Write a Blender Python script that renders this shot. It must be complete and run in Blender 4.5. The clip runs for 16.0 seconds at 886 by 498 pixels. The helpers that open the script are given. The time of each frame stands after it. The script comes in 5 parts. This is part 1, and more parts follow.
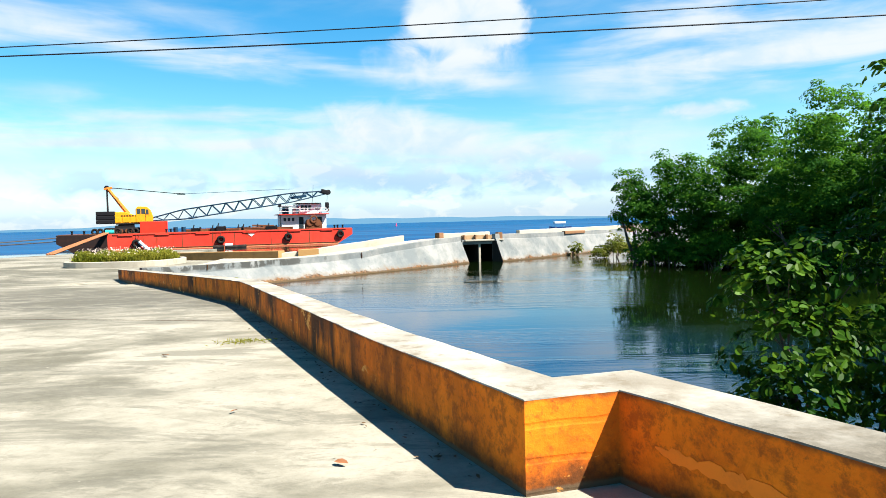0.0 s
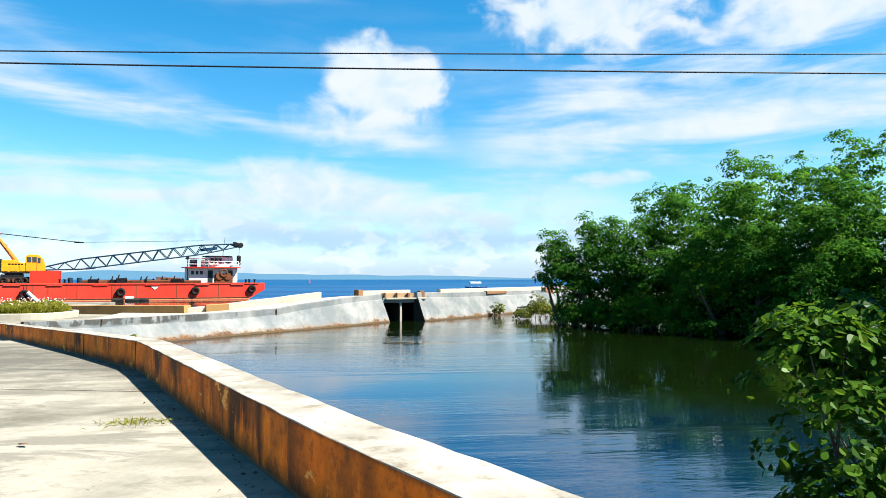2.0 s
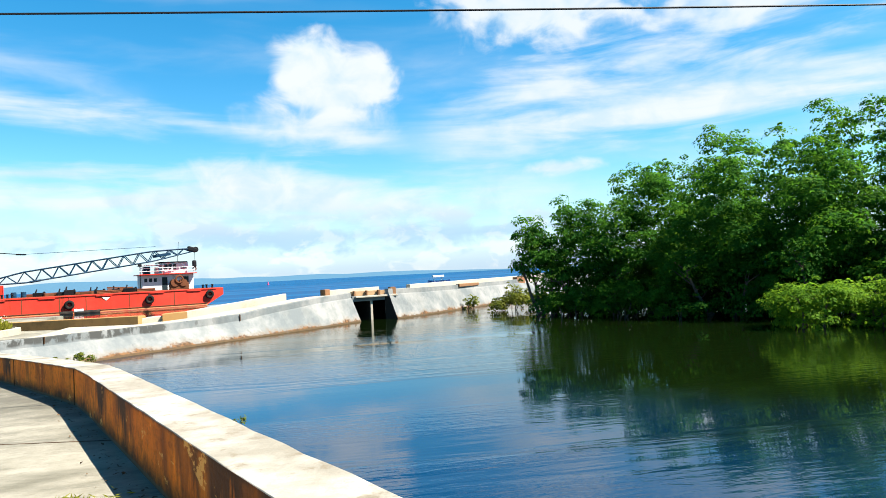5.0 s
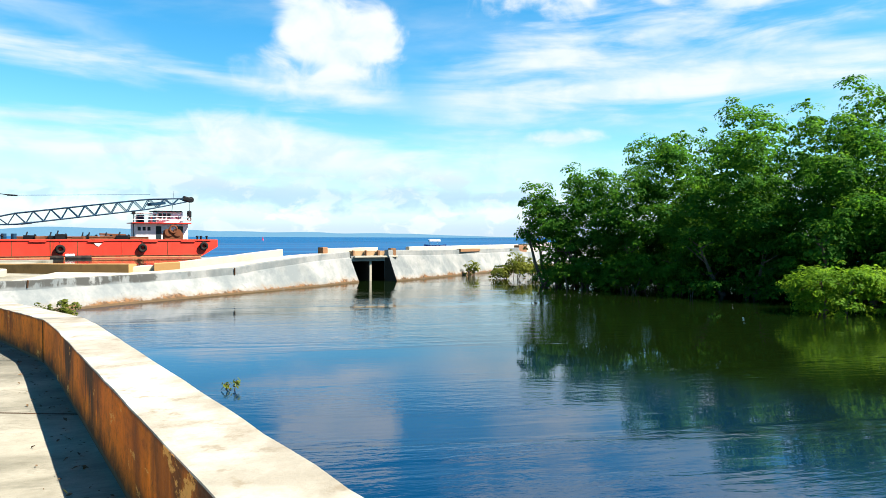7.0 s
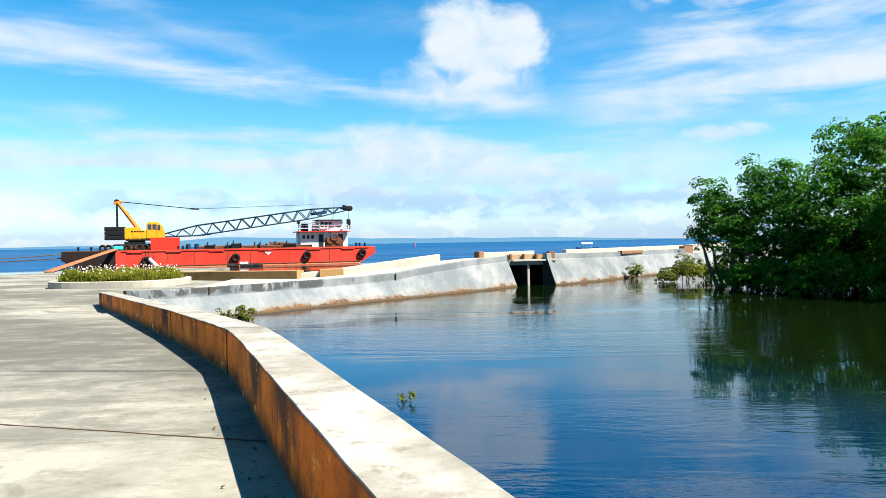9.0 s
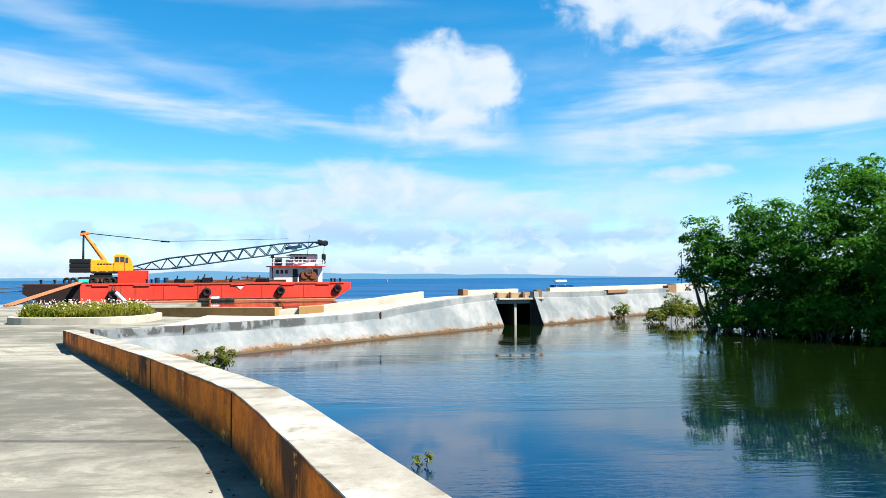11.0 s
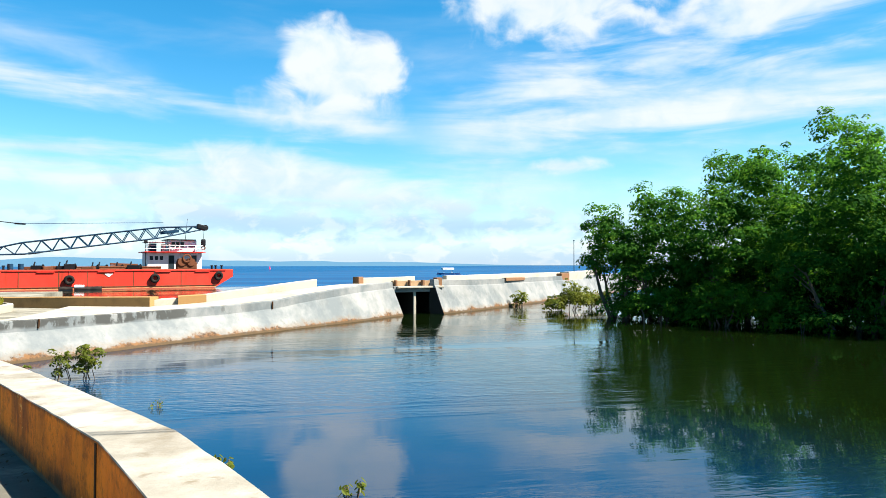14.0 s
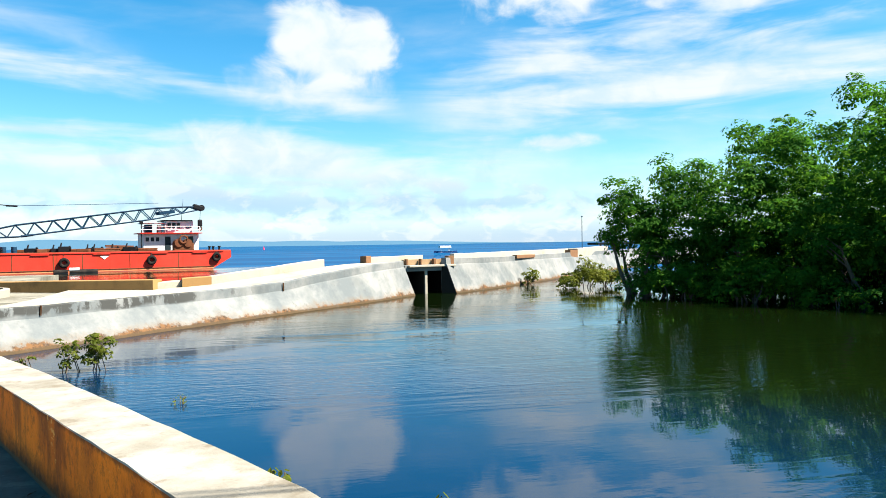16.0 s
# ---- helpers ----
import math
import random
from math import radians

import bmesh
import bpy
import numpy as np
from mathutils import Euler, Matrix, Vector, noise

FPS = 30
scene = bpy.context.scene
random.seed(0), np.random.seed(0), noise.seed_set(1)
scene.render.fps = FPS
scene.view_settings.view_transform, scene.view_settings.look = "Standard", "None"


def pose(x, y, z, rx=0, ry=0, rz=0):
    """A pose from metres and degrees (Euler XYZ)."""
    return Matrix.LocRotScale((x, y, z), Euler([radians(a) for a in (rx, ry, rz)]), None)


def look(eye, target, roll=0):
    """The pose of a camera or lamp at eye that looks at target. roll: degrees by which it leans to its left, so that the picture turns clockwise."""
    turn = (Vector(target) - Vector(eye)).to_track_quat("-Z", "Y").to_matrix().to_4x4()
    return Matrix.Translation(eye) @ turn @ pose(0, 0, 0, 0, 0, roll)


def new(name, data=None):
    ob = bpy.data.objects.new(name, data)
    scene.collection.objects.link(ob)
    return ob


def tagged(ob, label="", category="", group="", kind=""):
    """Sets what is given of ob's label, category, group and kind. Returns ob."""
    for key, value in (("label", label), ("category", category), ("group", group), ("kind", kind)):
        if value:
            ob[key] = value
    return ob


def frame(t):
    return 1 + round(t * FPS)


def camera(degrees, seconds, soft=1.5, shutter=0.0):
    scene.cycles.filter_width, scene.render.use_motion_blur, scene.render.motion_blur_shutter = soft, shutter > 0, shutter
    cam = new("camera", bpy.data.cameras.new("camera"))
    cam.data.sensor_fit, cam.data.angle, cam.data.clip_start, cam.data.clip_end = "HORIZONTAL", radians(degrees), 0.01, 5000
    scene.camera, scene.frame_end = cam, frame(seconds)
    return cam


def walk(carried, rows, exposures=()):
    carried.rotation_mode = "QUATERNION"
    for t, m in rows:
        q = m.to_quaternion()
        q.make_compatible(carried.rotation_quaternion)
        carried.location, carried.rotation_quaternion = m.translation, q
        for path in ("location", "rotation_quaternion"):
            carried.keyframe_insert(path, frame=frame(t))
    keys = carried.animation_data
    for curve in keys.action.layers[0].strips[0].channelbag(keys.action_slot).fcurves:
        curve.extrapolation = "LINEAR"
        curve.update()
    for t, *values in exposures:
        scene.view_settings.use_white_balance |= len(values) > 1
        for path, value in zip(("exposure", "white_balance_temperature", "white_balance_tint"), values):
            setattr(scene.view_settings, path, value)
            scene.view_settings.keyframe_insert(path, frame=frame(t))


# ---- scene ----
cam = camera(64.8, 16.0, soft=0.8)

PATH = [
    (0, (0.858, 0.51, 1.529), (0.867, 2.509, 1.45), -1.4),
    (0.5, (0.751, 0.91, 1.512), (0.789, 2.91, 1.522), 1.4),
    (1, (0.592, 1.279, 1.526), (0.741, 3.273, 1.5), -0.9),
    (1.5, (0.499, 1.853, 1.504), (0.599, 3.849, 1.553), -1.4),
    (2, (0.404, 2.262, 1.463), (0.659, 4.245, 1.549), 0.0),
    (2.5, (0.243, 2.655, 1.489), (0.641, 4.608, 1.65), -0.7),
    (3, (0.242, 3.052, 1.514), (0.509, 5.027, 1.676), -1.4),
    (3.5, (0.128, 3.529, 1.462), (0.502, 5.493, 1.542), -0.5),
    (3.7, (0.074, 3.724, 1.477), (0.478, 5.68, 1.561), -2.5),
    (5.8, (-0.112, 5.342, 1.433), (0.231, 7.312, 1.479), -2.1),
    (6, (-0.114, 5.511, 1.435), (0.213, 7.484, 1.474), -1.6),
    (6.5, (-0.192, 5.906, 1.379), (0.142, 7.877, 1.374), 0.1),
    (7, (-0.338, 6.307, 1.369), (0.045, 8.27, 1.335), 0.2),
    (7.5, (-0.38, 6.65, 1.352), (-0.152, 8.637, 1.394), -1.0),
    (8, (-0.468, 6.907, 1.341), (-0.375, 8.904, 1.275), 2.5),
    (8.5, (-0.71, 7.241, 1.351), (-0.628, 9.237, 1.268), -0.4),
    (8.7, (-0.749, 7.367, 1.314), (-0.79, 9.365, 1.254), -0.9),
    (10.8, (-1.604, 8.835, 1.359), (-1.598, 10.833, 1.433), -1.5),
    (11, (-1.68, 9.018, 1.386), (-1.636, 11.015, 1.469), -0.3),
    (11.5, (-1.849, 9.339, 1.409), (-1.49, 11.305, 1.486), -2.2),
    (12, (-1.943, 9.764, 1.379), (-1.613, 11.735, 1.472), -4.4),
    (12.5, (-2.049, 10.096, 1.376), (-1.647, 12.055, 1.422), -1.4),
    (13, (-2.177, 10.435, 1.376), (-1.699, 12.377, 1.367), -0.9),
    (13.5, (-2.202, 10.955, 1.359), (-1.856, 12.925, 1.401), -2.7),
    (14, (-2.294, 11.271, 1.35), (-1.924, 13.236, 1.397), -0.1),
    (14.5, (-2.478, 11.671, 1.343), (-1.945, 13.599, 1.349), -0.7),
    (15, (-2.62, 12.019, 1.388), (-2.302, 13.993, 1.413), -2.4),
    (15.5, (-2.882, 12.516, 1.317), (-2.615, 14.498, 1.327), 0.1),
    (16, (-3.096, 12.872, 1.344), (-2.708, 14.834, 1.328), -0.8),
]
# the film's own exposure and white balance drift a little
BASE = 1.88
EXPOSURES = [(t, BASE + d, k, 10) for t, d, k in (
    (0, 0.0, 6350), (1.0, -0.04, 6100), (2.5, 0.0, 6250), (3.5, 0.02, 6300), (6.0, 0.05, 6400), (7.2, 0.10, 6450), (8.2, -0.06, 6250),
    (11.0, -0.10, 5950), (12.0, -0.05, 6050), (13.5, 0.04, 6350), (15.0, 0.04, 6350), (16.0, 0.06, 6450))]
walk(cam, [(t, look(eye, target, roll)) for t, eye, target, roll in PATH], EXPOSURES)


# ---- light ----
SUN_DIR = Vector((0.92, -0.39, 1.27)).normalized()
world = bpy.data.worlds.new("sky")
scene.world = world
world.use_nodes = True


def build_sky(w):
    nt = w.node_tree
    nt.nodes.clear()
    N, L = nt.nodes.new, nt.links.new

    def math_node(op, a, b=None, c=None, clamp=False):
        n = N("ShaderNodeMath")
        n.operation = op
        n.use_clamp = clamp
        for i, v in enumerate((a, b, c)):
            if v is None:
                continue
            if isinstance(v, (int, float)):
                n.inputs[i].default_value = v
            else:
                L(v, n.inputs[i])
        return n.outputs[0]

    def smooth(v, lo, hi):
        n = N("ShaderNodeMapRange")
        n.interpolation_type = "SMOOTHSTEP"
        L(v, n.inputs["Value"])
        n.inputs["From Min"].default_value, n.inputs["From Max"].default_value = lo, hi
        return n.outputs["Result"]

    tc = N("ShaderNodeTexCoord")
    sep = N("ShaderNodeSeparateXYZ")
    L(tc.outputs["Generated"], sep.inputs[0])
    az = math_node("MULTIPLY", math_node("ARCTAN2", sep.outputs[0], sep.outputs[1]), 57.296)
    el = math_node("MULTIPLY", math_node("ARCSINE", sep.outputs[2]), 57.296)

    def noise_at(sa, se, scale, detail, rough, shift=0.0, twist=0.0):
        comb = N("ShaderNodeCombineXYZ")
        L(math_node("ADD", math_node("MULTIPLY", az, sa), math_node("MULTIPLY", el, twist)), comb.inputs[0])
        L(math_node("MULTIPLY", el, se), comb.inputs[1])
        comb.inputs[2].default_value = shift
        n = N("ShaderNodeTexNoise")
        n.inputs["Scale"].default_value = scale
        n.inputs["Detail"].default_value = detail
        n.inputs["Roughness"].default_value = rough
        n.inputs["Distortion"].default_value = 0.4
        L(comb.outputs[0], n.inputs["Vector"])
        return n.outputs["Fac"]

    puff_noise = noise_at(0.3, 0.4, 1.0, 5, 0.52, 3.1)
    streak = noise_at(0.035, 0.22, 1.0, 5, 0.5, 7.7, 0.03)
    sink = noise_at(0.07, 0.42, 1.0, 6, 0.55, 1.3, 0.04)
    rise = noise_at(0.10, 0.46, 1.0, 6, 0.55, 5.3, -0.05)

    def puff(ca, ce, ra, re, wobble, lo=0.0, hi=0.3):
        a = math_node("DIVIDE", math_node("SUBTRACT", az, ca), ra)
        e = math_node("DIVIDE", math_node("SUBTRACT", el, ce), re)
        r = math_node("SQRT", math_node("ADD", math_node("MULTIPLY", a, a), math_node("MULTIPLY", e, e)))
        v = math_node("ADD", math_node("SUBTRACT", 1.0, r), math_node("MULTIPLY", math_node("SUBTRACT", puff_noise, 0.5), wobble))
        return smooth(v, lo, hi)

    def band(a_lo, a_hi, e0, slope, thick, grain, amp, soft, full=1.0, fade=6.0):
        """A long cloud whose middle line runs through elevation e0 at azimuth 0."""
        mid = math_node("ADD", math_node("MULTIPLY", az, slope), e0)
        d = math_node("DIVIDE", math_node("ABSOLUTE", math_node("SUBTRACT", el, mid)), thick)
        v = math_node("ADD", math_node("SUBTRACT", 1.0, d), math_node("MULTIPLY", math_node("SUBTRACT", grain, 0.5), amp))
        ends = math_node("MULTIPLY", smooth(az, a_lo, a_lo + fade), smooth(math_node("MULTIPLY", az, -1.0), -a_hi, fade - a_hi))
        return math_node("MULTIPLY", math_node("MULTIPLY", smooth(v, 0.0, soft), ends), full)

    masks = [
        puff(0.7, 16.6, 3.9, 3.4, 1.0, 0.0, 0.4),
        puff(5.1, 15.9, 3.3, 2.5, 1.1, 0.0, 0.45),
        puff(2.3, 14.8, 6.1, 2.7, 1.2, 0.0, 0.6),
        math_node("MULTIPLY", puff(1.2, 12.6, 8.0, 2.1, 1.5, 0.0, 1.1), 0.8),
        math_node("MULTIPLY", puff(19.5, 21.0, 10.0, 4.2, 1.6, 0.0, 0.6), 0.95),
        math_node("MULTIPLY", puff(34, 21.0, 9.0, 4.0, 1.8, 0.0, 0.8), 0.9),
        math_node("MULTIPLY", puff(-5, 8.0, 5.5, 2.6, 1.6, 0.0, 0.9), 0.9),
        math_node("MULTIPLY", puff(20.5, 8.0, 4.0, 0.8, 1.6, 0.0, 0.7), 0.8),
        band(-60, 11, 11.6, -0.085, 1.65, sink, 3.0, 1.3, 0.92, 8.0),
        band(-60, -9, 9.7, -0.31, 2.2, sink, 3.6, 1.6, 0.42, 8.0),
        band(-30, 6, 24.0, 0.10, 2.2, streak, 4.0, 1.8, 0.55, 8.0),
        band(-75, 24, 5.8, -0.045, 3.3, sink, 2.6, 1.1, 0.93, 10.0),
        band(6, 75, 11.0, 0.03, 2.9, sink, 3.0, 1.2, 0.97, 9.0),
        band(9, 75, 9.4, 0.23, 3.2, rise, 4.6, 1.5, 0.88, 8.0),
        band(-34, 75, 3.4, 0.0, 1.4, puff_noise, 3.6, 0.9, 0.75, 8.0),
        math_node("MULTIPLY", smooth(math_node("ADD", streak, math_node("MULTIPLY", math_node("SUBTRACT", rise, 0.5), 0.5)), 0.42, 0.78), math_node("MULTIPLY", smooth(math_node("MULTIPLY", el, -1.0), -24.0, -12.0), 0.4)),
        math_node("MULTIPLY", smooth(math_node("MULTIPLY", el, -1.0), -4.0, -0.3), 0.8),
    ]
    clear = 1.0
    for m in masks:
        inv = math_node("SUBTRACT", 1.0, m)
        clear = inv if clear == 1.0 else math_node("MULTIPLY", clear, inv)
    cover = math_node("SUBTRACT", 1.0, clear, clamp=True)

    sky = N("ShaderNodeTexSky")
    sky.sky_type = "NISHITA"
    sky.sun_disc = False
    sky.sun_elevation = math.asin(SUN_DIR.z)
    sky.sun_rotation = math.atan2(SUN_DIR.x, SUN_DIR.y)
    sky.air_density, sky.dust_density, sky.ozone_density = 1.0, 0.0, 3.0
    hue = N("ShaderNodeHueSaturation")
    hue.inputs["Hue"].default_value = 0.485
    hue.inputs["Saturation"].default_value = 1.4
    hue.inputs["Value"].default_value = 1.25
    L(sky.outputs[0], hue.inputs["Color"])
    back = N("ShaderNodeBackground")
    back.inputs["Strength"].default_value = 0.042
    L(hue.outputs[0], back.inputs["Color"])
    shade = N("ShaderNodeMix")
    shade.data_type = "RGBA"
    L(smooth(puff_noise, 0.3, 0.62), shade.inputs["Factor"])
    shade.inputs["A"].default_value = (0.72, 0.88, 0.98, 1)
    shade.inputs["B"].default_value = (0.93, 0.98, 1.0, 1)
    cloud = N("ShaderNodeBackground")
    cloud.inputs["Strength"].default_value = 0.272
    low = N("ShaderNodeMix")
    low.data_type = "RGBA"
    heap = noise_at(0.42, 0.75, 1.0, 5, 0.55, 9.4)
    belly = math_node("SUBTRACT", 1.0, math_node("MULTIPLY", smooth(heap, 0.47, 0.60), 0.5))
    L(math_node("MULTIPLY", math_node("MULTIPLY", smooth(math_node("MULTIPLY", el, -1.0), -7.0, -2.0), 0.95), belly), low.inputs["Factor"])
    L(shade.outputs["Result"], low.inputs["A"])
    low.inputs["B"].default_value = (0.42, 0.68, 0.95, 1)
    L(low.outputs["Result"], cloud.inputs["Color"])
    mix = N("ShaderNodeMixShader")
    L(cover, mix.inputs[0])
    L(back.outputs[0], mix.inputs[1])
    L(cloud.outputs[0], mix.inputs[2])
    out = N("ShaderNodeOutputWorld")
    L(mix.outputs[0], out.inputs["Surface"])


build_sky(world)
sun_data = bpy.data.lights.new("sun", "SUN")
sun_data.energy, sun_data.angle, sun_data.color = 5.0, radians(0.55), (1.0, 0.94, 0.84)
sun_lamp = new("sun", sun_data)
sun_lamp.matrix_world = look(SUN_DIR * 60, (0, 0, 0))

# ---- materials ----


class Mat:
    """A node material with a few short hands."""

    def __init__(self, name, rough=0.8, metal=0.0):
        self.m = bpy.data.materials.new(name)
        self.m.use_nodes = True
        self.nt = self.m.node_tree
        self.bsdf = self.nt.nodes["Principled BSDF"]
        self.bsdf.inputs["Roughness"].default_value = rough
        self.bsdf.inputs["Metallic"].default_value = metal
        self.bsdf.inputs["Specular IOR Level"].default_value = 0.12
        self.co = self.nt.nodes.new("ShaderNodeTexCoord").outputs["Object"]

    def link(self, a, b):
        self.nt.links.new(a, b)

    def noise(self, scale, detail=5.0, rough=0.6, stretch=(1, 1, 1), distort=0.0):
        mp = self.nt.nodes.new("ShaderNodeMapping")
        mp.inputs["Scale"].default_value = stretch
        self.link(self.co, mp.inputs["Vector"])
        n = self.nt.nodes.new("ShaderNodeTexNoise")
        n.inputs["Scale"].default_value = scale
        n.inputs["Detail"].default_value = detail
        n.inputs["Roughness"].default_value = rough
        n.inputs["Distortion"].default_value = distort
        self.link(mp.outputs[0], n.inputs["Vector"])
        return n.outputs["Fac"]

    def step(self, v, lo, hi, a=0.0, b=1.0):
        n = self.nt.nodes.new("ShaderNodeMapRange")
        n.interpolation_type = "SMOOTHSTEP"
        self.link(v, n.inputs["Value"])
        for key, value in (("From Min", lo), ("From Max", hi), ("To Min", a), ("To Max", b)):
            n.inputs[key].default_value = value
        return n.outputs["Result"]

    def maths(self, op, a, b):
        n = self.nt.nodes.new("ShaderNodeMath")
        n.operation = op
        for i, v in enumerate((a, b)):
            if isinstance(v, (int, float)):
                n.inputs[i].default_value = v
            else:
                self.link(v, n.inputs[i])
        return n.outputs[0]

    def mix(self, fac, a, b, blend="MIX"):
        n = self.nt.nodes.new("ShaderNodeMix")
        n.data_type = "RGBA"
        n.blend_type = blend
        if isinstance(fac, (int, float)):
            n.inputs["Factor"].default_value = fac
        else:
            self.link(fac, n.inputs["Factor"])
        for key, v in (("A", a), ("B", b)):
            if isinstance(v, tuple):
                n.inputs[key].default_value = (*v, 1)
            else:
                self.link(v, n.inputs[key])
        return n.outputs["Result"]

    def axis(self, i):
        s = self.nt.nodes.new("ShaderNodeSeparateXYZ")
        self.link(self.co, s.inputs[0])
        return s.outputs[i]

    def color(self, v):
        if isinstance(v, tuple):
            self.bsdf.inputs["Base Color"].default_value = (*v, 1)
        else:
            self.link(v, self.bsdf.inputs["Base Color"])
        return self

    def bump(self, v, strength, dist):
        n = self.nt.nodes.new("ShaderNodeBump")
        n.inputs["Strength"].default_value = strength
        n.inputs["Distance"].default_value = dist
        self.link(v, n.inputs["Height"])
        self.link(n.outputs[0], self.bsdf.inputs["Normal"])
        return self

    def rand(self, island=False):
        if island:
            return self.nt.nodes.new("ShaderNodeNewGeometry").outputs["Random Per Island"]
        return self.nt.nodes.new("ShaderNodeObjectInfo").outputs["Random"]


def plain(name, color, rough=0.6, metal=0.0, dirt=(0.1, 0.07, 0.05), amount=0.35, scale=1.5):
    """Paint or metal with grime at two sizes."""
    k = Mat(name, rough, metal)
    n = k.maths("ADD", k.maths("MULTIPLY", k.noise(scale), 0.7), k.maths("MULTIPLY", k.noise(scale * 11), 0.3))
    k.color(k.mix(k.step(n, 0.45, 0.75, 0.0, amount), color, dirt))
    return k.m


def mat_road():
    """Worn concrete: pale scoured areas, grey grime with ragged edges, stains and scuffs."""
    k = Mat("road_concrete", 0.85)
    big = k.noise(0.2, 7, 0.62, (0.85, 1.1, 1), 0.5)
    mid = k.noise(0.8, 7, 0.68, (0.8, 1.15, 1), 0.5)
    fine = k.noise(14, 4, 0.7)
    grit = k.noise(60, 3, 0.7)
    spots = k.noise(5.5, 3, 0.6)
    v = k.maths("ADD", k.maths("MULTIPLY", big, 0.72), k.maths("MULTIPLY", mid, 0.28))
    c = k.mix(k.step(v, 0.41, 0.56), (0.10, 0.092, 0.066), (0.27, 0.247, 0.19))
    c = k.mix(k.step(k.noise(0.45, 8, 0.75, (0.5, 1.6, 1), 0.8), 0.50, 0.585, 0.0, 0.62), c, (0.088, 0.082, 0.062))
    c = k.mix(k.step(k.noise(2.6, 8, 0.78, (0.7, 1.3, 1), 0.6), 0.52, 0.64, 0.0, 0.5), c, (0.10, 0.09, 0.066))
    c = k.mix(k.step(fine, 0.40, 0.75, 0.0, 0.38), c, (0.15, 0.137, 0.105))
    c = k.mix(k.step(grit, 0.55, 0.75, 0.0, 0.35), c, (0.09, 0.08, 0.06))
    # the older slabs further along are dirtier
    old = k.step(k.maths("ADD", k.axis(1), k.maths("MULTIPLY", k.noise(0.3, 6, 0.65), 8.0)), 16.0, 20.5)
    dirt = k.step(k.noise(1.5, 8, 0.75), 0.36, 0.60, 0.35, 0.9)
    old = k.maths("MULTIPLY", old, k.step(k.axis(1), 21.0, 29.0, 1.0, 0.25))
    c = k.mix(k.maths("MULTIPLY", old, dirt), c, (0.085, 0.078, 0.060))
    c = k.mix(k.step(spots, 0.70, 0.76, 0.0, 0.45), c, (0.36, 0.335, 0.28))
    c = k.mix(k.step(k.noise(3.1, 5, 0.7), 0.67, 0.72, 0.0, 0.75), c, (0.04, 0.035, 0.026))
    k.color(c)
    k.bump(k.maths("ADD", k.maths("MULTIPLY", fine, 0.5), k.maths("ADD", mid, k.maths("MULTIPLY", grit, 0.15))), 0.45, 0.02)
    return k.m


